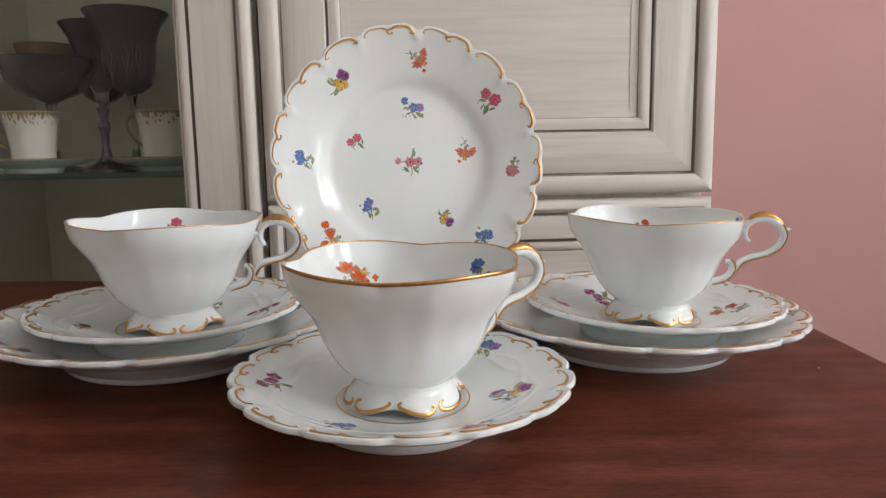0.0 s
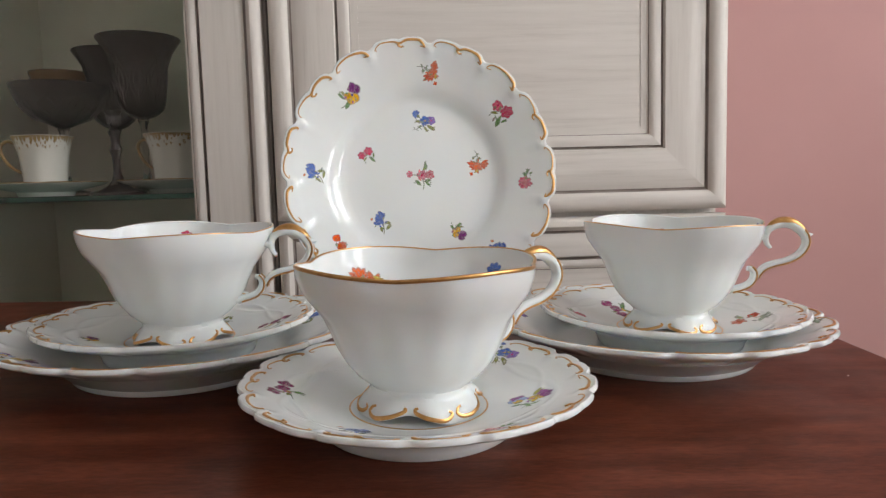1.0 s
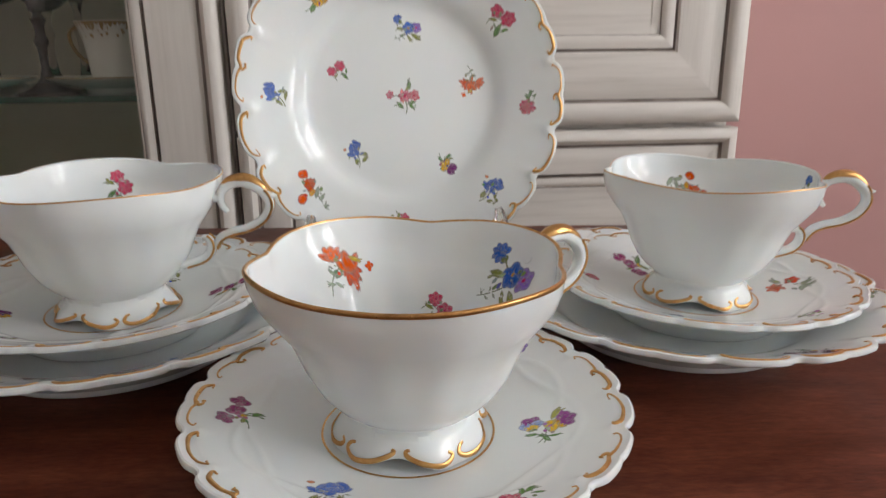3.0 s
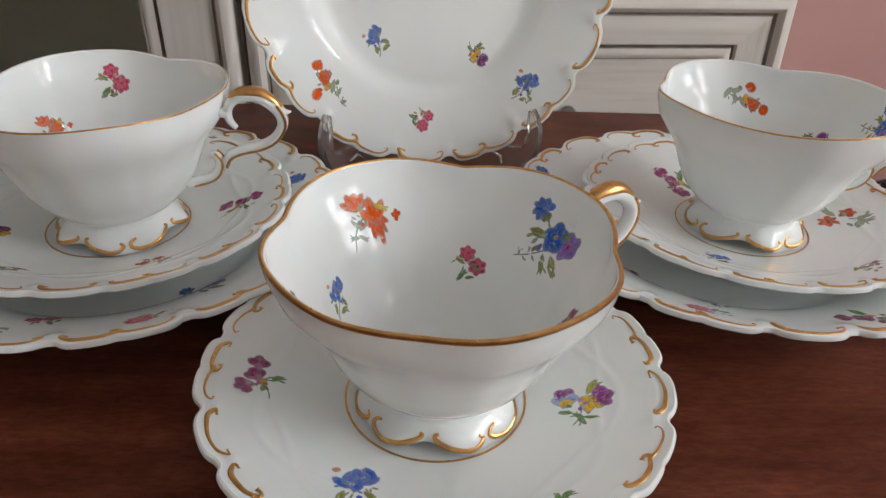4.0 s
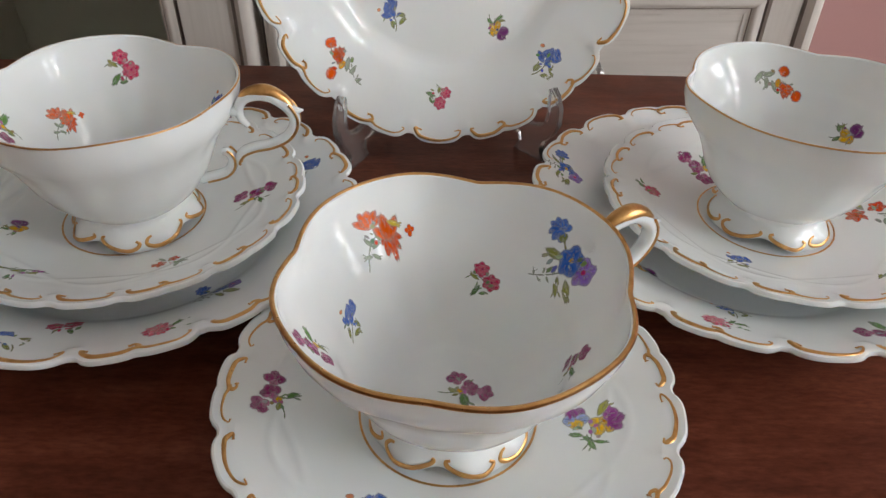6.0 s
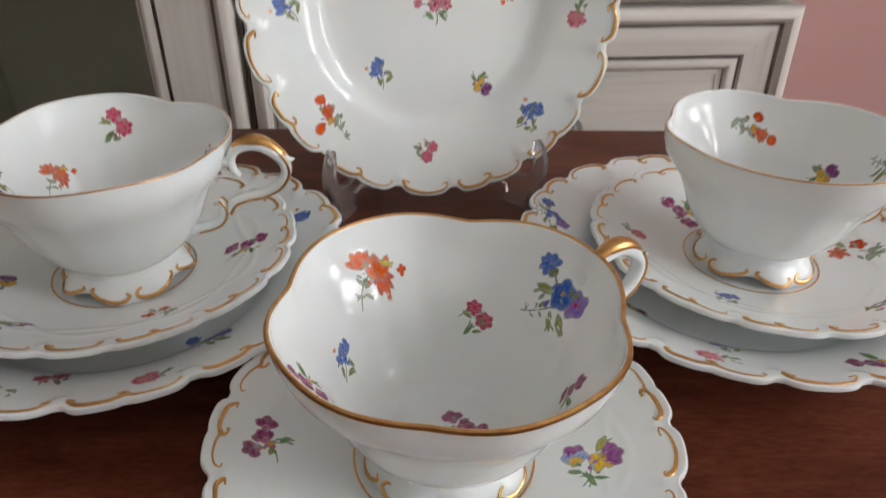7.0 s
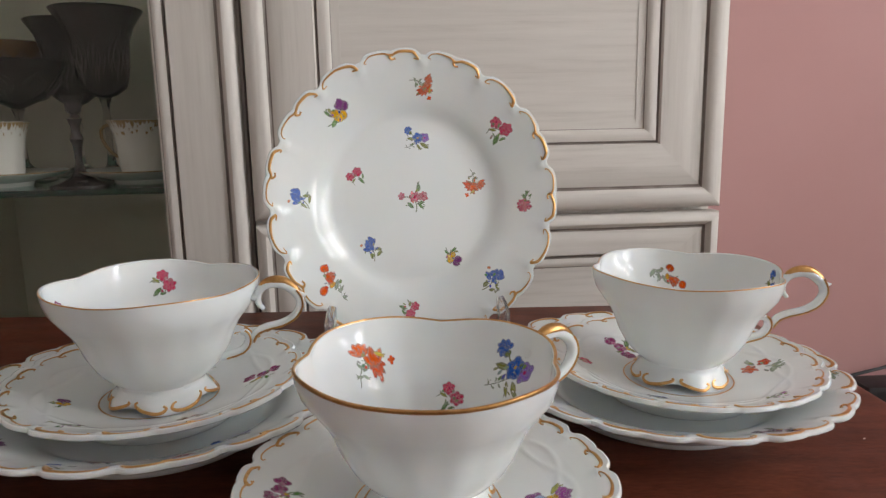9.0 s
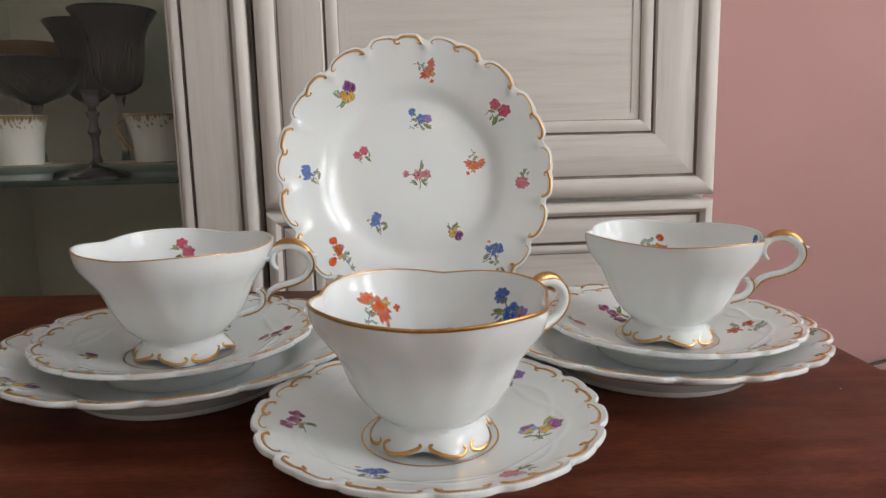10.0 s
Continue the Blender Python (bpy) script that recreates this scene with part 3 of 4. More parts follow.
def dish_body(d, seg=360):
    bm = bmesh.new()
    R, th, f = d["R"], d["thick"], d["foot"]
    rows = []
    radii = [0.0, f * 0.35, f * 0.6] + [r for r, _ in d["top"][1:-1]] + [R * 0.885, R * 0.925, R * 0.955, R * 0.98, R * 0.993]
    if d["relief"]:
        radii += [R * (0.64 + 0.012 * k) for k in range(17)]
    radii = sorted(set(round(r, 5) for r in radii))
    for r in radii:
        if r == 0:
            rows.append([bm.verts.new(dish_point(d, 0, 0))])
        else:
            rows.append([bm.verts.new(dish_point(d, r, 360 * k / seg)) for k in range(seg)])

    def edge(out, dz):
        ring = []
        for k in range(seg):
            p = dish_point(d, R * 0.993, 360 * k / seg)
            q = Vector((p.x, p.y, 0)).normalized()
            ring.append(bm.verts.new(p + q * out + Vector((0, 0, dz))))
        rows.append(ring)

    for out, dz in ((0.0007, -0.0002), (0.0011, -0.0010), (0.0010, -0.0022), (0.0, -0.0031)):
        edge(out, dz)
    for fr in (0.93, 0.86, 0.78, 0.70):
        r = R * fr
        if r > f + 0.006:
            rows.append([bm.verts.new(dish_point(d, r, 360 * k / seg, -th) + Vector((0, 0, 0.0))) for k in range(seg)])
    zf = interp(f, d["top"]) - th
    for r, z in ((f + 0.004, max(zf, 0.004)), (f + 0.0016, 0.0035), (f + 0.0008, 0.0006), (f, 0.0), (f - 0.0022, 0.0), (f - 0.003, 0.001), (f - 0.0036, 0.004), (f * 0.5, 0.0048)):
        rows.append([bm.verts.new((r * math.cos(2 * math.pi * k / seg), r * math.sin(2 * math.pi * k / seg), z)) for k in range(seg)])
    rows.append([bm.verts.new((0, 0, 0.0048))])
    bridge(bm, rows)
    return bm


def dish_scrolls(d, parent, seed):
    """The gilt scrolls along the rim: by fifths one short scroll and two long ones with a hook in the middle."""
    rng = random.Random(seed)
    R = d["R"]
    k_in = R / 0.099

    def run(path, w0, w1):
        pts = [dish_point(d, R - d["inset"] - i * k_in, a + d["turn"], 0.00012) for a, i in path]
        pts = smooth_path(pts, 5)
        n = len(pts) - 1
        # broad near its first curl, drawn out thin, with a small bulb at each end
        rad = [d["stroke"] * (0.85 * w0 + (1.22 * w1 - 0.85 * w0) * (0.30 * math.sin(math.pi * i / n) + 0.70 * math.exp(-((i / n - 0.30) / 0.22) ** 2))) for i in range(n + 1)]
        rad[0] = rad[-1] = w0 * d["stroke"] * 1.7
        return pts, rad

    for fifth in range(5):
        b = fifth * PERIOD
        j = lambda s=0.5: rng.uniform(-s, s)
        long = [(12.6, 0.0054), (11.4, 0.0044), (11.6, 0.0030), (14, 0.0016), (19, 0.0014), (22.4, 0.0022), (25, 0.0017), (29, 0.0013), (31.8, 0.0018), (33.4, 0.0032), (32.6, 0.0046)]
        for path, hook in (
            ([(-6.0, 0.0052), (-7.6, 0.0044), (-7.8, 0.0030), (-5.6, 0.0015), (0, 0.0010), (5.5, 0.0015), (7.8, 0.0030), (7.2, 0.0046), (5.8, 0.0050)], None),
            (long, 22.2),
            ([(a + 26.6, i) for a, i in long], 48.8),
        ):
            bm = bmesh.new()
            pts, rad = run([(a + b + j(0.4), i) for a, i in path], 0.00036 * k_in ** 0.3, 0.00112 * k_in ** 0.3)
            add_tube(bm, pts, rad, 7, flat=0.55)
            if hook:
                pts, rad = run([(hook + b - 0.5, 0.0022), (hook + b + 0.6, 0.0036), (hook + b - 0.3, 0.0050), (hook + b - 1.6, 0.0052)], 0.0007, 0.0009)
                add_tube(bm, pts, rad, 7, flat=0.6)
            part("gilt_scroll", bm, GOLD, parent)


def make_dish(kind, m, label, sprays, ring=0.0, seed=1, group=""):
    d = SAUCER if kind == "saucer" else PLATE
    ob = thing(kind, m, label, kind, group)
    part("dish", dish_body(d), PORCELAIN, ob)
    dish_scrolls(d, ob, seed)
    if ring:
        bm = bmesh.new()
        pts = [dish_point(d, ring, 3 * k, 0.00008) for k in range(120)]
        add_tube(bm, pts, 0.00042, 5, flat=0.35, closed=True)
        part("gilt_ring", bm, GOLD, ob)
    for i, (name, x, y, size, turn) in enumerate(sprays):
        c, s = math.cos(radians(turn)), math.sin(radians(turn))

        def place(u, v, lift):
            px, py = x + 1.32 * size * (c * u - s * v), y + 1.32 * size * (s * u + c * v)
            r = math.hypot(px, py)
            return dish_point(d, r, math.degrees(math.atan2(py, px)), lift)

        lay_spray(name, seed * 100 + i, place, ob, LABELS[name])
    return ob


# ---- cups ----
CUP_H = 0.0645
OUTER = [(0.0000, 0.0272), (0.0020, 0.0271), (0.0050, 0.0254), (0.0078, 0.0230), (0.0100, 0.0219), (0.0118, 0.0221), (0.0135, 0.0240), (0.0165, 0.0277), (0.0215, 0.0319), (0.0290, 0.0360),
         (0.0360, 0.0386), (0.0420, 0.0413), (0.0480, 0.0458), (0.0540, 0.0500), (0.0600, 0.0519), (0.0645, 0.0524)]
INNER = [(0.0135, 0.0), (0.01351, 0.0148), (0.0140, 0.0157), (0.01403, 0.0174), (0.0152, 0.0205), (0.0180, 0.0252), (0.0225, 0.0294), (0.0290, 0.0336), (0.0360, 0.0364), (0.0420, 0.0391), (0.0480, 0.0440), (0.0540, 0.0483), (0.0600, 0.0503), (0.0645, 0.0508)]


def lobe(deg):
    """1 on the crest of one of the four lobes, 0 in the crease between two."""
    return abs(math.sin(radians(2 * deg))) ** 1.15


def cup_point(z, r, deg, turn):
    """A point of the cup's wall with its lobes, wavy lip and arched foot. turn: where a crease lies."""
    w = min(1.0, max(0.0, (z - 0.046) / 0.016)) + min(1.0, max(0.0, (0.010 - z) / 0.006))
    g = w * lobe(deg - turn) + (1 - w) * (0.35 + 0.65 * math.sin(radians(2 * (deg - turn))) ** 2)
    k = 0.010 + 0.066 * max(0.0, z / CUP_H) ** 2.2 + 0.065 * min(1.0, max(0.0, 1 - (z - 0.004) / 0.007))
    up = max(0.0, (z - 0.040) / (CUP_H - 0.040))
    lo = max(0.0, 1 - z / 0.010)
    ripple = math.cos(radians(8 * (deg - turn)))
    flute = 0.0060 * math.cos(radians(16 * (deg - turn))) * max(0.0, math.sin(math.pi * (z - 0.016) / 0.046)) if 0.016 < z < 0.062 else 0.0
    r = r * (1 + flute + k * (g - 0.72) + (0.007 - 0.009 * ripple) * max(0.0, (z - 0.012) / CUP_H)) - 0.0011 * lo * ripple
    zz = z + 0.0022 * up * up * (g - 0.7) + lo * (0.0040 * math.cos(radians(2 * (deg - turn))) ** 2 ** 2 + 0.0008 * (1 - ripple) / 2)
    return Vector((r * math.cos(radians(deg)), r * math.sin(radians(deg)), zz))


def make_cup(m, label, turn, handle_at, sprays, seed, lip=0.00048):
    ob = thing("teacup", m, label, "teacup", "teacups on saucers")
    seg = 192
    bm = bmesh.new()
    rows = []
    ring = lambda z, r: rows.append([bm.verts.new(cup_point(z, r, 360 * k / seg, turn)) for k in range(seg)])
    rows.append([bm.verts.new((0, 0, INNER[0][0]))])
    for z, r in INNER[1:]:
        ring(z, r)
    ring(CUP_H + 0.0006, 0.0516)
    for z, r in reversed(OUTER):
        ring(z, r)
    ring(0.0008, 0.0252)
    ring(0.0040, 0.0230)
    ring(0.0090, 0.0200)
    rows.append([bm.verts.new((0, 0, 0.0098))])
    bridge(bm, rows)
    part("bowl", bm, PORCELAIN, ob)
    # gilt lip
    bm = bmesh.new()
    pts = [cup_point(CUP_H, 0.0519, 360 * k / seg, turn) for k in range(seg)]
    add_tube(bm, pts, lip, 8, closed=True, flat=1.1)
    part("gilt_lip", bm, GOLD, ob)
    # gilt scrolls along the foot, two to each lobe
    for q in range(4):
        for path in ([(8, 0.0052), (5, 0.0040), (7, 0.0022), (16, 0.0014), (28, 0.0014), (36, 0.0022), (40, 0.0038), (37, 0.0050)],
                     [(84, 0.0050), (86, 0.0036), (82, 0.0022), (72, 0.0014), (60, 0.0014), (51, 0.0020), (46, 0.0034), (48, 0.0052), (52, 0.0058)]):
            bm = bmesh.new()
            pts = []
            for a, z in path:
                p = cup_point(z, interp(z, OUTER), turn + 90 * q + a, turn)
                pts.append(p + Vector((p.x, p.y, 0)).normalized() * 0.00012)
            pts = smooth_path(pts, 5)
            ups = [Vector((p.x, p.y, 0.004)).normalized() for p in pts]
            n = len(pts) - 1
            add_tube(bm, pts, [0.00055 + 0.0004 * math.sin(math.pi * i / n) for i in range(n + 1)], 7, up=ups, flat=0.55)
            part("gilt_scroll", bm, GOLD, ob)
    # handle: an upper scroll with a spur, and a small lower scroll that meets the wall
    ca, sa = math.cos(radians(handle_at)), math.sin(radians(handle_at))
    place = lambda u, z, w=0.0: Vector((u * ca - w * sa, u * sa + w * ca, z))
    main = [(0.0562, 0.0486), (0.0536, 0.0520), (0.0534, 0.0568), (0.0562, 0.0608), (0.0612, 0.0628), (0.0668, 0.0624), (0.0722, 0.0590), (0.0752, 0.0546), (0.0752, 0.0498),
            (0.0716, 0.0446), (0.0650, 0.0410), (0.0580, 0.0392), (0.0524, 0.0366), (0.0496, 0.0326), (0.0496, 0.0306)]
    width = [0.0011, 0.0016, 0.0020, 0.0023, 0.0026, 0.0027, 0.0026, 0.0023, 0.0022, 0.0021, 0.0020, 0.0020, 0.0020, 0.0017, 0.0011]
    handle_bm = bmesh.new()
    side = place(0, 0, 1)
    pts = smooth_path([place(u, z) for u, z in main], 6)
    rad = [float(np.interp(i / 6, range(len(width)), width)) for i in range(len(pts))]
    add_tube(handle_bm, pts, rad, 12, up=side, flat=1.25)
    add_tube(handle_bm, smooth_path([place(0.0492, 0.0560), place(0.0512, 0.0552), place(0.0534, 0.0556)], 4), [0.0022] * 9, 10, up=side, flat=1.2)
    low = [(0.0434, 0.0362), (0.0458, 0.0358), (0.0472, 0.0332), (0.0466, 0.0296), (0.0442, 0.0267), (0.0408, 0.0250), (0.0368, 0.0238), (0.0325, 0.0224)]
    lp = smooth_path([place(u, z) for u, z in low], 5)
    add_tube(handle_bm, lp, [0.0015 + 0.0007 * min(1, i / 12) for i in range(len(lp))], 10, up=side, flat=1.2)
    add_tube(handle_bm, [place(0.0466, 0.0328), place(0.0500, 0.0328)], 0.0016, 8, up=side)
    add_tube(handle_bm, smooth_path([place(0.0726, 0.0580), place(0.0760, 0.0562), place(0.0795, 0.0566)], 3), [0.0024, 0.0024, 0.0022, 0.0019, 0.0015, 0.0009, 0.0003], 8, up=side)
    handle = part("handle", handle_bm, PORCELAIN, ob)
    # gilding on the handle: a broad cap on top, a line along the outer side
    bm = bmesh.new()
    top = smooth_path([place(u + 0.0004, z + 0.0013) for u, z in main[2:8]], 6)
    add_tube(bm, top, [0.0012 + 0.0016 * math.sin(math.pi * i / (len(top) - 1)) for i in range(len(top))], 10, up=side, flat=1.15)
    part("gilt_cap", bm, GOLD, handle)
    for w in (-1, 1):
        bm = bmesh.new()
        n = len(pts)
        line = []
        for i in range(n):
            d = (pts[min(i + 1, n - 1)] - pts[max(i - 1, 0)]).normalized()
            out = d.cross(side)
            line.append(pts[i] + side * w * rad[i] * 1.02 + out * rad[i] * 0.70)
        add_tube(bm, line[int(n * 0.44):], 0.00062, 6, up=side)
        n = len(lp)
        line = []
        for i in range(n):
            d = (lp[min(i + 1, n - 1)] - lp[max(i - 1, 0)]).normalized()
            line.append(lp[i] + side * w * 0.0021 + d.cross(side) * 0.0015)
        add_tube(bm, line[4:-3], 0.00055, 6, up=side)
        part("gilt_line", bm, GOLD, handle)
    # flowers inside
    for i, (name, deg, z0, size, lean) in enumerate(sprays):
        c, s = math.cos(radians(lean)), math.sin(radians(lean))
        r0 = interp(z0, INNER[1:])

        def put(u, v, lift):
            a, b = 1.12 * size * (c * u - s * v), 1.12 * size * (s * u + c * v)
            if z0 < 0.0145:
                p = Vector((0.0045, -0.0012, 0.0137 + lift))
                t = radians(deg - 90)
                return p + Vector((a * math.cos(t) - b * math.sin(t), a * math.sin(t) + b * math.cos(t), 0))
            z = z0 + b * 0.90
            r = interp(z, INNER[1:])
            p = cup_point(z, r, deg - math.degrees(a / r0), turn)
            return p - Vector((p.x, p.y, -0.6 * r)).normalized() * lift

        lay_spray(name, seed * 50 + i, put, ob, LABELS[name])
    return ob


# ---- room ----
FLOOR_Z, CEIL_Z = -0.75, 1.80
BACK_Y, FRONT_Y, LEFT_X = 1.14, -1.70, -2.00
TH = 0.12
tagged(part("floor", box((LEFT_X - TH, FRONT_Y - TH, FLOOR_Z - 0.1), (WIN_X + TH, BACK_Y + TH, FLOOR_Z)), FLOOR_WOOD, None, smooth=False), "brown wooden floor of the room", "floor", "", "structure")
tagged(part("ceiling", box((LEFT_X - TH, FRONT_Y - TH, CEIL_Z), (WIN_X + TH, BACK_Y + TH, CEIL_Z + 0.1)), WHITE, None, smooth=False), "plain white painted ceiling", "ceiling", "", "structure")
tagged(part("wall_back", box((LEFT_X - TH, BACK_Y, FLOOR_Z), (WIN_X + TH, BACK_Y + TH, CEIL_Z)), PINK, None, smooth=False), "dusty pink painted wall behind the cabinets", "wall", "", "structure")
tagged(part("wall_front", box((LEFT_X - TH, FRONT_Y - TH, FLOOR_Z), (WIN_X + TH, FRONT_Y, CEIL_Z)), CREAM, None, smooth=False), "plain cream painted wall", "wall", "", "structure")
tagged(part("wall_left", box((LEFT_X - TH, FRONT_Y, FLOOR_Z), (LEFT_X, BACK_Y, CEIL_Z)), CREAM, None, smooth=False), "plain cream painted side wall", "wall", "", "structure")
PANES = [WIN_Y0 + 0.72 * k for k in range(3)]
PANE_W = WIN_Y1 - PANES[2]
bm = bmesh.new()
for lo, hi in (((FRONT_Y, FLOOR_Z), (WIN_Y0, CEIL_Z)), ((WIN_Y1, FLOOR_Z), (BACK_Y, CEIL_Z)), ((WIN_Y0, FLOOR_Z), (WIN_Y1, WIN_Z0)), ((WIN_Y0, WIN_Z1), (WIN_Y1, CEIL_Z)),
               ((PANES[0] + PANE_W, WIN_Z0), (PANES[1], WIN_Z1)), ((PANES[1] + PANE_W, WIN_Z0), (PANES[2], WIN_Z1))):
    add_box(bm, (WIN_X, *lo), (WIN_X + TH, *hi))
tagged(part("wall_window", bm, CREAM, None, smooth=False), "cream painted wall with three window openings", "wall", "", "structure")
for k, y in enumerate(PANES):
    win = thing("window_%d" % (k + 1), pose(WIN_X + 0.05, 0, 0), "tall white framed window in the side wall", "window", "", "structure")
    for yy in (y + 0.02, y + PANE_W - 0.02):
        part("window_post", box((-0.03, yy - 0.02, WIN_Z0), (0.03, yy + 0.02, WIN_Z1), 0.004), WHITE, win)
    for z, h in ((WIN_Z0 + 0.02, 0.02), (WIN_Z0 + 0.62, 0.05), (WIN_Z1 - 0.02, 0.02)):
        part("window_rail", box((-0.028, y + 0.04, z - h), (0.028, y + PANE_W - 0.04, z + h), 0.004), WHITE, win)
    part("window_sill", box((-0.17, y - 0.03, WIN_Z0 - 0.03), (-0.051, y + PANE_W + 0.03, WIN_Z0 - 0.002), 0.005), WHITE, win)

# ---- table ----
TABLE_TURN = -2.6
table = thing("table", pose(0.272, 0.609, 0, 0, 0, TABLE_TURN), "dark mahogany table with a polished top", "table")
TX, TY = -1.15, -0.78
part("tabletop", box((TX, TY, -0.026), (0, 0, 0), 0.005), MAHOGANY, table)
for x in (TX + 0.06, -0.06):
    for y in (TY + 0.06, -0.06):
        part("leg", box((x - 0.028, y - 0.028, FLOOR_Z), (x + 0.028, y + 0.028, -0.027), 0.004), MAHOGANY, table)
for lo, hi in (((TX + 0.09, -0.072), (-0.09, -0.05)), ((TX + 0.09, TY + 0.05), (-0.09, TY + 0.072))):
    part("apron", box((*lo, -0.11), (*hi, -0.027), 0.002), MAHOGANY, table)
for x in (TX + 0.05, -0.072):
    part("apron", box((x, TY + 0.09, -0.11), (x + 0.022, -0.09, -0.027), 0.002), MAHOGANY, table)


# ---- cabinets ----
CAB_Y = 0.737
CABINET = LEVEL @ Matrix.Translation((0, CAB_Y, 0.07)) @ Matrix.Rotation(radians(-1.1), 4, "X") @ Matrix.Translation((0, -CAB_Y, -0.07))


def framed(parent, x0, x1, z0, z1, profile, names=("stile", "rail")):
    """Four mitred members with a moulded profile: rows of (inset, proud, in the groove or not)."""
    n = len(profile)
    corner = lambda d: ((x0 + d, z0 + d), (x1 - d, z0 + d), (x1 - d, z1 - d), (x0 + d, z1 - d))
    for side in range(4):
        bm = bmesh.new()
        ends = []
        for c in (side, (side + 1) % 4):
            ends.append([bm.verts.new((corner(d)[c][0], CAB_Y - h, corner(d)[c][1])) for d, h, _ in profile])
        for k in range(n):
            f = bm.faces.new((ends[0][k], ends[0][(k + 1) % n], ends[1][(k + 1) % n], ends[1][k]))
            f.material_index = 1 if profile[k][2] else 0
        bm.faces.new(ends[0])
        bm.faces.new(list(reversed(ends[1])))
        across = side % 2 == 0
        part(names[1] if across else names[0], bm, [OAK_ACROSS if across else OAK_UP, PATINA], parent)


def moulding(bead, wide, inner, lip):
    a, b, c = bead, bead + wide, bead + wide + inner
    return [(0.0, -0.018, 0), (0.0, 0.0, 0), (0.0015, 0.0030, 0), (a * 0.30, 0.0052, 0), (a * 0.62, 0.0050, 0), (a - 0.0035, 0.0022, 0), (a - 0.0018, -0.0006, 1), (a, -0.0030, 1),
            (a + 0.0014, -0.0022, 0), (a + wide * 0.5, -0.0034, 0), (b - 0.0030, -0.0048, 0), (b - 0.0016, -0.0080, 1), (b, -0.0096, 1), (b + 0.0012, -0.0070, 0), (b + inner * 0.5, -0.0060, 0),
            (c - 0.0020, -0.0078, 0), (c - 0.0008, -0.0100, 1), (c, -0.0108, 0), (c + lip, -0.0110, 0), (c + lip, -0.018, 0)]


X0, X1, ZD, ZT, ZF = -0.151, 0.331, 0.0665, 1.25, FLOOR_Z
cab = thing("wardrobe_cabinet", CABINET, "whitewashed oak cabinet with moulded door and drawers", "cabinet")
part("body", box((X0 - 0.003, CAB_Y + 0.019, ZF), (X1 - 0.002, BACK_Y - 0.01, ZT), 0.002), OAK_UP, cab)
door = new("door")
door.parent = cab
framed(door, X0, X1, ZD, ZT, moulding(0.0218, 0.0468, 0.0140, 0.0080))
part("panel", box((X0 + 0.0825, CAB_Y + 0.0118, ZD + 0.0825), (X1 - 0.0825, CAB_Y + 0.018, ZT - 0.0825)), OAK_ACROSS, door)
for zb, zt in ((-0.150, 0.0610), (-0.366, -0.155), (-0.60, -0.371)):
    dr = new("drawer")
    dr.parent = cab
    framed(dr, X0, X1, zb, zt, moulding(0.0160, 0.0298, 0.0115, 0.005))
    part("panel", box((X0 + 0.056, CAB_Y + 0.0118, zb + 0.056), (X1 - 0.056, CAB_Y + 0.018, zt - 0.056)), OAK_ACROSS, dr)

    if zt > 0:
        # an antique silver bow handle with beaded ends on the upper drawer
        mid, face, zh = (X0 + X1) / 2, CAB_Y + 0.0118, -0.0490
        bm = bmesh.new()
        bow = [(-0.049, -0.001), (-0.048, 0.012), (-0.042, 0.021), (-0.020, 0.025), (0.0, 0.0262), (0.020, 0.025), (0.042, 0.021), (0.048, 0.012), (0.049, -0.001)]
        pts = smooth_path([Vector((mid + u, face - v, zh)) for u, v in bow], 5)
        add_tube(bm, pts, [0.0030 + 0.0016 * abs(math.sin(2 * math.pi * k / (len(pts) - 1))) for k in range(len(pts))], 10)
        for u in (-0.049, 0.049):
            for r, d0, d1 in ((0.0085, -0.001, 0.003), (0.0062, 0.003, 0.006)):
                add_tube(bm, [Vector((mid + u, face - d0, zh)), Vector((mid + u, face - d1, zh))], r, 14)
            add_tube(bm, [Vector((mid + u * 1.02, face - 0.014, zh)), Vector((mid + u * 1.10, face - 0.0155, zh)), Vector((mid + u * 1.16, face - 0.0165, zh))], [0.0046, 0.0052, 0.0024], 10)
        part("handle", bm, SILVER, dr, "antique silver bow handle")

GX0, GX1, GZ0 = -0.584, -0.1585, -0.62
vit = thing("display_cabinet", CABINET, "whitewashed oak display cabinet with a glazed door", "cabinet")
D0, D1 = CAB_Y + 0.020, BACK_Y - 0.01
part("side_panel", box((GX0, D0, ZF), (GX0 + 0.018, D1, ZT), 0.001), OAK_UP, vit)
part("side_panel", box((GX1 - 0.016, D0, ZF), (GX1 + 0.002, D1, ZT), 0.001), OAK_UP, vit)
part("back_panel", box((GX0 + 0.019, D1 - 0.008, ZF + 0.1), (GX1 - 0.017, D1, ZT - 0.02)), INSIDE, vit)
part("lining", box((GX0 + 0.019, D0 + 0.01, ZF + 0.1), (GX0 + 0.022, D1 - 0.009, ZT - 0.02)), INSIDE, vit)
part("lining", box((GX1 - 0.020, D0 + 0.01, ZF + 0.1), (GX1 - 0.017, D1 - 0.009, ZT - 0.02)), INSIDE, vit)
part("top_panel", box((GX0 + 0.019, D0, ZT - 0.018), (GX1 - 0.017, D1, ZT)), INSIDE, vit)
part("bottom_panel", box((GX0 + 0.019, D0, ZF), (GX1 - 0.017, D1, ZF + 0.09)), OAK_ACROSS, vit)
gdoor = new("door")
gdoor.parent = vit
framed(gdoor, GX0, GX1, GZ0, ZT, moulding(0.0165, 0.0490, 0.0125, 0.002))
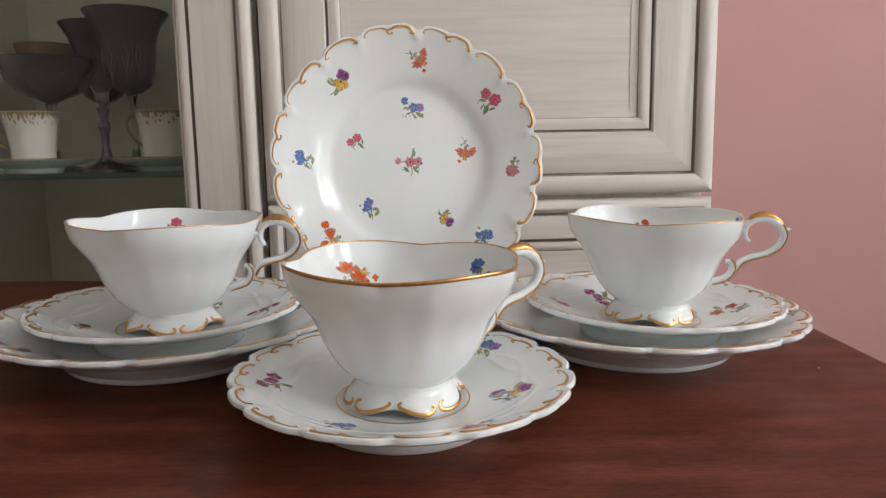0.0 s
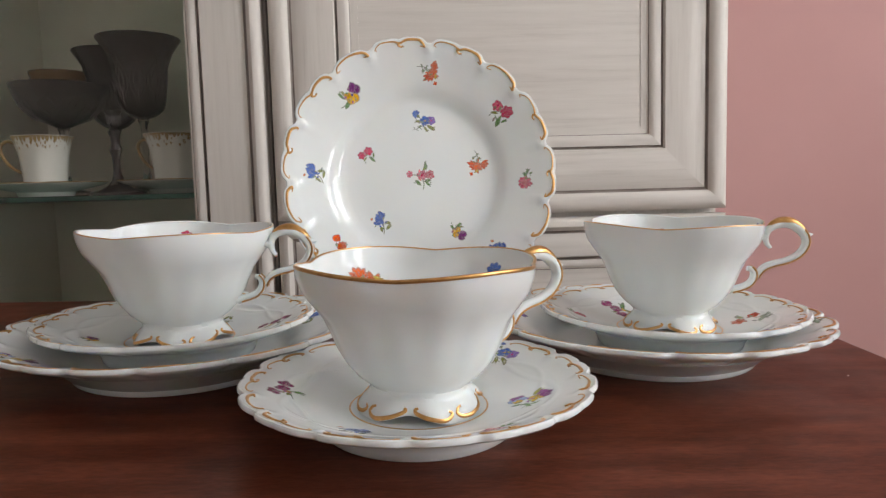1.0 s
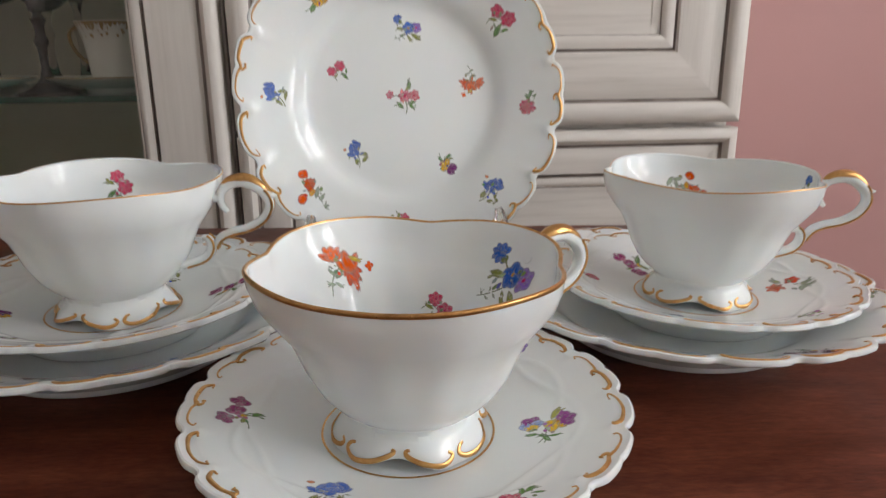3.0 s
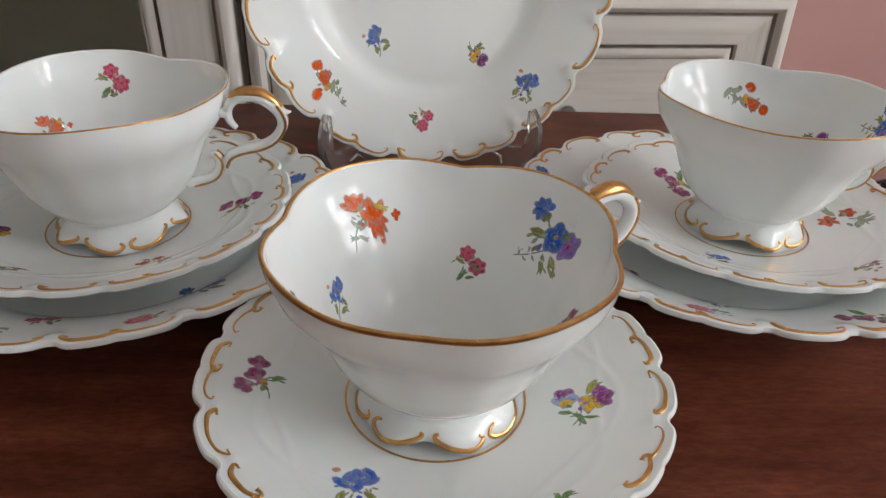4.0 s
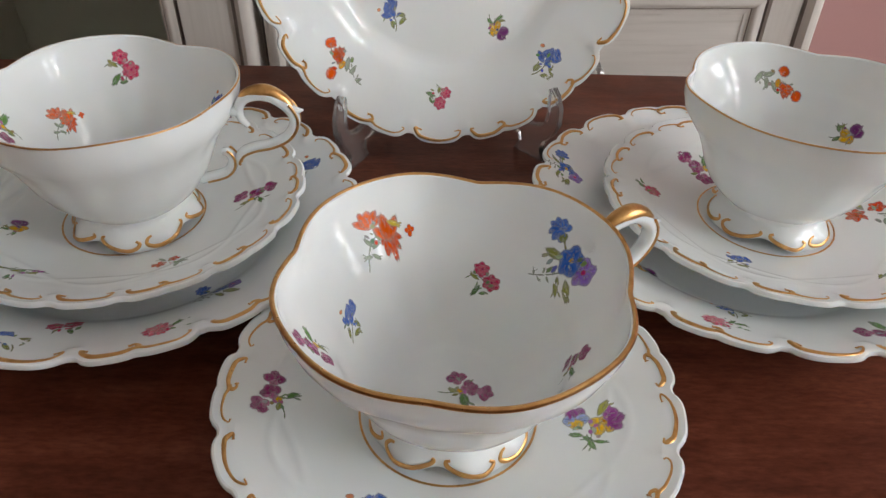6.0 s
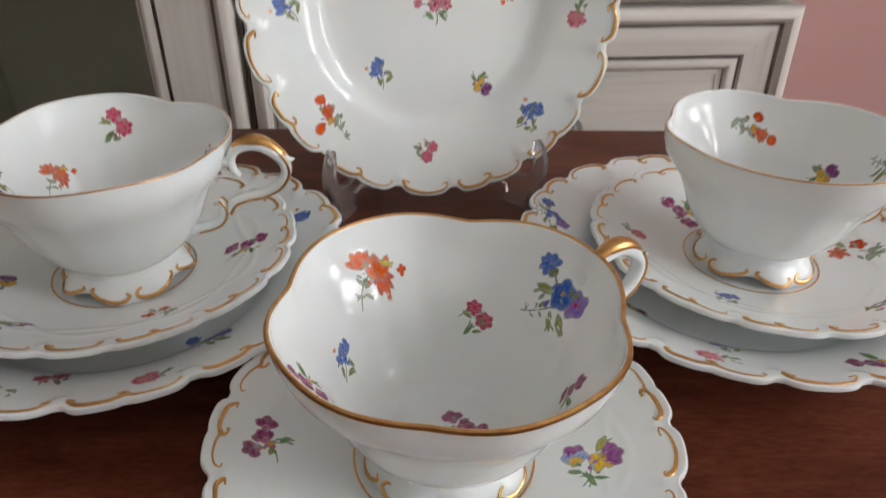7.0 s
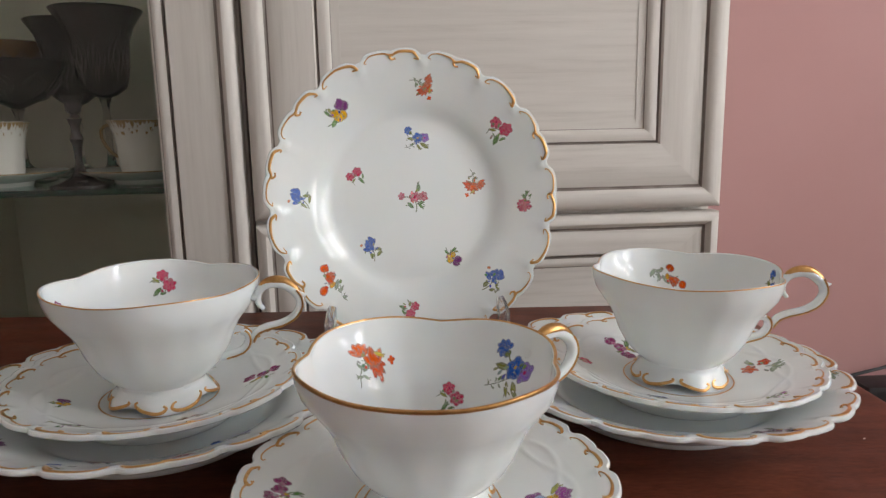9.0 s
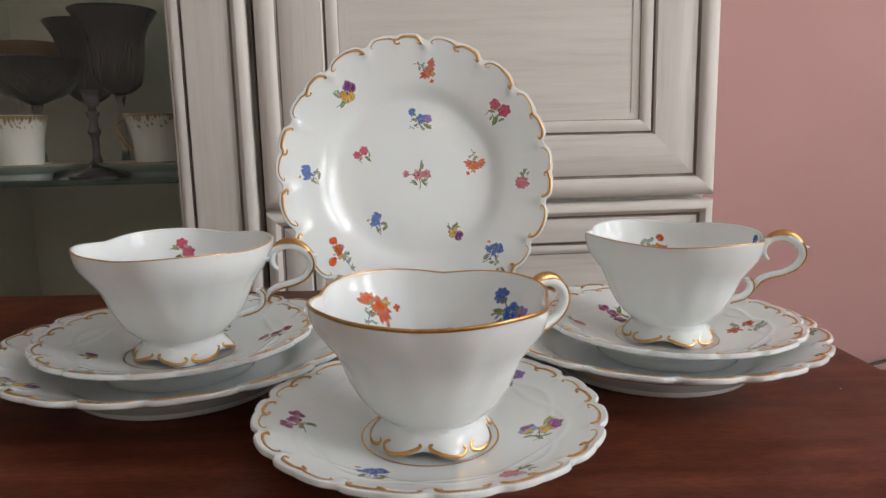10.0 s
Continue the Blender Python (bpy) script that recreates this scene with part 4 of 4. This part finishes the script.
pane = part("pane", box((GX0 + 0.073, CAB_Y + 0.012, GZ0 + 0.073), (GX1 - 0.073, CAB_Y + 0.016, ZT - 0.073)), PANE, gdoor, "clear glass pane", False)
pane.visible_shadow = False
SHELF = 0.0985
for z in (SHELF, SHELF + 0.36, SHELF - 0.34):
    sh = part("glass_shelf", box((GX0 + 0.024, CAB_Y + 0.045, z - 0.0065), (GX1 - 0.022, D1 - 0.012, z), 0.0006), SHELF_GLASS, vit, "green-edged glass shelf", False)
part("filler_strip", box((GX1 + 0.003, CAB_Y + 0.014, ZF), (X0 - 0.004, CAB_Y + 0.03, ZT)), PATINA, cab)


# ---- china and crystal behind the glass ----
def old_cup(x, y, turn, seg=32):
    ob = thing("display_cup", CABINET @ pose(x, y, SHELF + 0.011, 0, 0, turn), "white china cup with worn gold border and ear handle", "cup", "old cups behind the glass")
    prof = [(0, 0.004), (0.018, 0.003), (0.021, 0.0), (0.023, 0.0), (0.025, 0.006), (0.0265, 0.024), (0.029, 0.044), (0.033, 0.058), (0.0355, 0.064), (0.0345, 0.064), (0.031, 0.056), (0.0265, 0.04), (0.024, 0.02), (0.021, 0.008), (0, 0.007)]
    bm = lathe(prof, seg)
    for v in bm.verts:
        a = math.atan2(v.co.y, v.co.x)
        k = 1 + 0.02 * math.cos(8 * a)
        v.co.x, v.co.y = v.co.x * k, v.co.y * k
    part("bowl", bm, OLD_WHITE, ob)
    rng = random.Random(int(x * 1000))
    bm = bmesh.new()
    wall = lambda z, a: (interp(z, [(0.044, 0.029), (0.058, 0.033), (0.064, 0.0355)]) + 0.0005) * (1 + 0.02 * math.cos(8 * a))
    tabs = [(2 * math.pi * k / 48, 0.0632, 0.0632 - rng.uniform(0.003, 0.009), 0.062) for k in range(48)]
    tabs += [(rng.uniform(0, 6.28), z + rng.uniform(0.001, 0.0025), z - 0.0015, rng.uniform(0.02, 0.05)) for z in [rng.uniform(0.047, 0.057) for k in range(70)]]
    for a, top, low, half in tabs:
        rows = []
        for z, h in ((top, half), ((top + low) / 2, half * rng.uniform(0.7, 1.1)), (low, half * 0.3)):
            rows.append([bm.verts.new((wall(z, a) * math.cos(a + h * q), wall(z, a) * math.sin(a + h * q), z)) for q in (-1, 1)])
        for p, q in zip(rows, rows[1:]):
            bm.faces.new((p[0], p[1], q[1], q[0]))
    part("gilt_border", bm, OLD_GOLD, ob)
    bm = bmesh.new()
    add_tube(bm, smooth_path([Vector((-u, 0, z)) for u, z in ((0.030, 0.054), (0.040, 0.058), (0.048, 0.052), (0.047, 0.040), (0.038, 0.026), (0.026, 0.018))], 5), 0.0021, 8, up=Vector((0, 1, 0)))
    part("handle", bm, OLD_GOLD, ob, "gilded ear handle")
    ob.matrix_world = ob.matrix_world @ Matrix.Scale(0.92, 4)
    return ob


def old_saucer(x, y):
    ob = thing("display_saucer", CABINET @ pose(x, y, SHELF), "white china saucer with gilt edge on the glass shelf", "saucer", "old saucers behind the glass")
    part("dish", lathe([(0, 0.004), (0.024, 0.004), (0.026, 0.0), (0.029, 0.0), (0.031, 0.005), (0.062, 0.0125), (0.066, 0.0150), (0.0655, 0.0162), (0.045, 0.0115), (0.028, 0.0098), (0, 0.0098)], 48), OLD_WHITE, ob)
    bm = bmesh.new()
    add_tube(bm, [Vector((0.0658 * math.cos(a), 0.0658 * math.sin(a), 0.0158)) for a in [2 * math.pi * k / 48 for k in range(48)]], 0.0007, 5, closed=True)
    part("gilt_edge", bm, OLD_GOLD, ob)
    return ob


for x, y, turn in ((-0.438, 0.850, 12), (-0.289, 0.852, -10)):
    old_saucer(x, y)
    old_cup(x, y, turn)


def crystal(name, x, y, height, top, bowl, foot, mat, label, low=False, stem_mat=None):
    """A stemmed vessel of cut crystal: flared bowl, stem with a knop, foot."""
    ob = thing(name, CABINET @ pose(x, y, SHELF), label, "goblet" if name == "goblet" else "bowl")
    hb = height - bowl
    r = top / 2
    shape = [(0.28, 0.02), (0.58, 0.18), (0.80, 0.45), (0.92, 0.74), (1.0, 1.0)] if low else [(0.30, 0.0), (0.50, 0.08), (0.575, 0.20), (0.60, 0.42), (0.645, 0.62), (0.77, 0.82), (1.0, 1.0)]
    outer = [(r * a, hb + bowl * b) for a, b in shape]
    inner = [(max(q - 0.003, 0.002), z + (0.004 if z < height else 0.0)) for q, z in outer]
    prof = [(0, inner[0][1]), *inner, (r * 0.985, height + 0.0012), *reversed(outer), (0.006, hb - 0.004), (0, hb - 0.004)]
    part("bowl", lathe(prof, 48), mat, ob)
    part("stem", lathe([(0, hb - 0.0045), (0.0075, hb - 0.0045), (0.0045, hb - 0.012), (0.0042, hb * 0.75), (0.0070, hb * 0.66), (0.0042, hb * 0.57), (0.0036, hb * 0.35), (0.006, 0.016), (0.010, 0.0115), (0, 0.0115)], 20), stem_mat or mat, ob)
    part("foot", lathe([(0, 0.011), (0.010, 0.011), (foot * 0.6, 0.006), (foot, 0.0025), (foot, 0.0), (0, 0.0)], 40), stem_mat or mat, ob)
    rng = random.Random(int(height * 1000))
    bm = bmesh.new()
    heights = [(z, q) for q, z in outer]
    for k in range(9):
        a = 2 * math.pi * k / 9 + rng.uniform(-0.06, 0.06)
        for s, lo, hi in ((-0.30, 0.16, 0.74), (0.30, 0.16, 0.74), (-0.13, 0.26, 0.62), (0.13, 0.26, 0.62), (0.02, 0.10, 0.36)):
            pts = []
            for t in range(8):
                u = t / 7
                z = hb + bowl * (lo + (hi - lo) * u)
                b = a + s * math.sin(math.pi * min(1.0, u * 1.1))
                rr = interp(z, heights) + 0.0002
                pts.append(Vector((rr * math.cos(b), rr * math.sin(b), z)))
            add_tube(bm, pts, [0.0003 + 0.0007 * math.sin(math.pi * t / 7) for t in range(8)], 5)
    part("cut_pattern", bm, CUT, ob, "lighter cut leaf pattern")
    return ob


CUT = make_plain("cut_facets", (0.06, 0.052, 0.05), (0.17, 0.15, 0.145), 0.22, 90.0)
STEM_GLASS = make_glass("faintly_smoky_glass", (0.80, 0.77, 0.74), 0.04, 1.3)
crystal("goblet", -0.362, 0.965, 0.203, 0.106, 0.101, 0.034, DARK_GLASS, "tall dark smoky cut crystal goblet", False, STEM_GLASS)
crystal("goblet", -0.424, 1.030, 0.199, 0.102, 0.104, 0.034, DARK_GLASS, "smaller dark smoky cut crystal goblet", False, STEM_GLASS)
crystal("goblet", -0.343, 0.818, 0.094, 0.022, 0.018, 0.030, DARK_GLASS, "small dark liqueur glass on a thin stem")
crystal("footed_bowl", -0.455, 0.940, 0.140, 0.118, 0.050, 0.034, DARK_GLASS, "low dark cut crystal bowl on a stem", True, STEM_GLASS)
crystal("footed_bowl", -0.512, 1.062, 0.176, 0.080, 0.045, 0.034, AMBER, "amber glass bowl on a stem", True, STEM_GLASS)


# ---- the tea service ----
FRONT, LEFT, RIGHT = (-0.0170, 0.3045), (-0.1545, 0.4145), (0.1385, 0.4100)
WELL, CUPWELL = 0.0069, 0.0092
SAUCER_FLOWERS = {
    "front": [("lilac", -0.059, 0.0005, 0.0084, 10), ("pansies", 0.047, -0.011, 0.0092, -5), ("bluebell", -0.026, -0.043, 0.0105, 5), ("carnation", 0.028, -0.0555, 0.0085, 20), ("blue", 0.044, 0.046, 0.0085, -30)],
    "left": [("pansy", -0.045, -0.016, 0.0062, 20), ("lilac", 0.053, 0.006, 0.0095, -60), ("poppies", 0.026, -0.041, 0.0075, 20), ("sprig", -0.028, -0.050, 0.0105, -8), ("bluebell", 0.014, 0.036, 0.0085, 100), ("rose", -0.03, 0.048, 0.008, 60)],
    "right": [("poppies", 0.048, -0.003, 0.0118, -10), ("lilac", -0.018, 0.040, 0.0108, 50), ("bluebell", -0.029, -0.038, 0.0085, -25), ("sprig", 0.029, -0.053, 0.0090, 12), ("carnation", -0.053, 0.015, 0.0070, 130)],
}
PLATE_FLOWERS = [("orange", 0.009, 0.0745, 0.0078, -60), ("pansy", -0.0500, 0.0565, 0.0098, -10), ("rose", 0.0610, 0.0445, 0.0100, 20), ("blue", 0.0045, 0.0405, 0.0078, 20), ("rose", -0.0385, 0.0150, 0.0072, 90),
                 ("rose_bunch", 0.001, 0.0, 0.0108, 0), ("orange", 0.0440, 0.0080, 0.0080, -120), ("bluebell", -0.0765, 0.0005, 0.0085, 70), ("carnation", 0.0785, -0.0060, 0.0082, 60), ("bluebell", -0.0295, -0.0345, 0.0085, 40),
                 ("pansy", 0.0275, -0.0425, 0.0075, -120), ("tulip", -0.0590, -0.0560, 0.0108, 0), ("bluebell", 0.0530, -0.0595, 0.0098, -20), ("rose", -0.006, -0.0765, 0.0075, -70)]
UNDER_LEFT = [("bluebell", 0.070, 0.038, 0.0098, -40), ("carnation", 0.034, -0.076, 0.0098, 12), ("bluebell", -0.020, -0.083, 0.0095, 70), ("blue", 0.044, -0.046, 0.0090, 30), ("rose", -0.006, -0.070, 0.0075, 80), ("pansies", -0.066, -0.055, 0.0098, 5), ("rose", -0.08, 0.02, 0.009, 30), ("orange", -0.05, 0.066, 0.009, 0), ("pansy", 0.02, 0.08, 0.009, 0)]
UNDER_RIGHT = [("blue", -0.079, 0.037, 0.0098, -30), ("bluebell", -0.028, -0.060, 0.0085, 20), ("carnation", -0.038, -0.075, 0.0095, -20), ("lilac", 0.022, -0.082, 0.0095, 80), ("pansy", -0.056, -0.029, 0.0085, -90), ("poppies", 0.081, -0.024, 0.0095, 10), ("rose", 0.05, 0.07, 0.009, 0)]

make_dish("plate", pose(-0.1525, 0.4110, 0), "white porcelain plate with gilt scrolled rim, under a saucer", UNDER_LEFT, 0, 5, "dessert plates")
make_dish("plate", pose(0.1268, 0.4085, 0), "white porcelain plate with gilt scrolled rim, under a saucer", UNDER_RIGHT, 0, 6, "dessert plates")
make_dish("saucer", pose(*FRONT, 0), "white porcelain saucer with flowers and gilt rim, on the table", SAUCER_FLOWERS["front"], 0.0305, 2, "saucers")
make_dish("saucer", pose(*LEFT, WELL), "white porcelain saucer with flowers and gilt rim, on a plate", SAUCER_FLOWERS["left"], 0.0305, 3, "saucers")
make_dish("saucer", pose(*RIGHT, WELL), "white porcelain saucer with flowers and gilt rim, on a plate", SAUCER_FLOWERS["right"], 0.0305, 4, "saucers")

make_cup(pose(-0.0162, 0.3025, CUPWELL), "white porcelain teacup with gilt lip and painted flowers inside", 78.0, 26.0,
         [("orange", 122, 0.0478, 0.0112, 0), ("blue", 31, 0.0480, 0.0126, 22), ("rose", 70, 0.0325, 0.0086, 10), ("bluebell", 161, 0.0335, 0.0085, -10), ("lilac", -21, 0.0380, 0.0080, 10), ("lilac", 68, 0.0138, 0.0092, -80), ("lilac", -162, 0.047, 0.008, 10)], 11, 0.0008)
make_cup(pose(-0.1515, 0.4110, WELL + CUPWELL), "white porcelain teacup with gilt lip, on saucer and plate", 68.0, -4.0,
         [("rose", 102, 0.052, 0.0100, 0), ("orange", 145, 0.0375, 0.0085, 0), ("lilac", -176, 0.0477, 0.0090, 0), ("bluebell", 30, 0.045, 0.0085, 0), ("pansy", -60, 0.045, 0.0085, 0)], 12)
make_cup(pose(0.1388, 0.4090, WELL + CUPWELL), "white porcelain teacup with gilt lip, on saucer and plate", 62.0, -11.0,
         [("tulip", 76, 0.0485, 0.0108, -140), ("pansy", 25, 0.0362, 0.0085, -30), ("blue", -8, 0.0528, 0.0100, 0), ("orange", -100, 0.045, 0.009, 0)], 13)

# the plate on its stand: it leans back and is turned a little
LEAN, YAW = 9.8, 5.8
stand_plate = make_dish("plate", pose(0, 0, 0), "white porcelain plate with scattered flowers, upright on a clear stand", [(n, x, y + 0.0014, z, a) for n, x, y, z, a in PLATE_FLOWERS], 0, 7, "dessert plates")
rim_z = 0.0262
stand_plate.matrix_world = pose(-0.0071, 0.5040, 0.1108, 90 - LEAN, 0, YAW) @ Matrix.Translation((0, 0, -rim_z))


def plate_stand():
    """A clear acrylic easel: two cut side sheets with a hook for the plate, a cross bar and a back rest."""
    ob = thing("plate_stand", pose(-0.0085, 0.4885, 0, 0, 0, YAW), "clear acrylic plate stand on the table", "plate stand")
    sheet = [(-0.0042, 0.0440), (-0.0068, 0.0452), (-0.0100, 0.0420), (-0.0132, 0.0350), (-0.0136, 0.0255), (-0.0100, 0.0175), (-0.0040, 0.0125), (-0.0022, 0.0075), (-0.0060, 0.0000), (0.0170, 0.0000), (0.0125, 0.0060), (0.0140, 0.0110),
             (0.0240, 0.0120), (0.0420, 0.0000), (0.0500, 0.0000), (0.0480, 0.0040), (0.0360, 0.0165), (0.0260, 0.0200), (0.0080, 0.0185), (-0.0020, 0.0212), (-0.0050, 0.0250), (-0.0062, 0.0315), (-0.0048, 0.0375)]
    for s in (-1, 1):
        bm = prism(sheet, -0.0024, 0.0024, 1)
        bmesh.ops.bevel(bm, geom=[e for e in bm.edges if abs(e.verts[0].co.y - e.verts[1].co.y) < 1e-6], offset=0.0007, segments=2, affect="EDGES", clamp_overlap=True)
        bmesh.ops.rotate(bm, verts=bm.verts, cent=(0, 0, 0), matrix=Matrix.Rotation(radians(58), 3, "Z"))
        if s > 0:
            bmesh.ops.scale(bm, verts=bm.verts, vec=(-1, 1, 1))
        bmesh.ops.translate(bm, verts=bm.verts, vec=(0.053 * s, 0, 0))
        part("side_sheet", bm, ACRYLIC, ob, "", False)
    bm = bmesh.new()
    add_tube(bm, [Vector((-0.040, 0.020, 0.0145)), Vector((0.040, 0.020, 0.0145))], 0.002, 8)
    part("cross_bar", bm, ACRYLIC, ob)
    return ob


plate_stand()


# ---- plug and cable low on the wall ----
def wall_plug():
    ob = thing("wall_plug", pose(0.850, BACK_Y, -0.330), "black plug with cable low on the pink wall", "plug")
    part("plug_body", box((-0.040, -0.060, -0.024), (0.060, -0.001, 0.026), 0.008), BLACK, ob)
    bm = bmesh.new()
    add_tube(bm, [Vector((-0.075, -0.03, 0.010)), Vector((-0.041, -0.03, 0.010))], 0.008, 10)
    part("plug_collar", bm, GREY, ob, "grey plug collar")
    bm = bmesh.new()
    add_tube(bm, smooth_path([Vector((-0.11, -0.012, 0.012)), Vector((-0.06, -0.03, 0.036)), Vector((0.06, -0.03, 0.062)), Vector((0.20, -0.012, 0.088))], 8), 0.003, 8)
    part("cable", bm, BLACK, ob)


GREY = make_plain("grey_plastic", (0.15, 0.15, 0.16), (0.24, 0.24, 0.25), 0.4, 40.0)
wall_plug()

# a fleck of dust on the table
fleck = part("dust_fleck", lathe([(0, 0), (0.0006, 0), (0.0008, 0.0002), (0, 0.0005)], 8), WHITE, None)
fleck.matrix_world = pose(0.215, 0.353, 0.0, 0, 0, 30) @ Matrix.Diagonal((1.3, 0.5, 0.8, 1))
tagged(fleck, "tiny pale fleck of dust on the table", "dust")
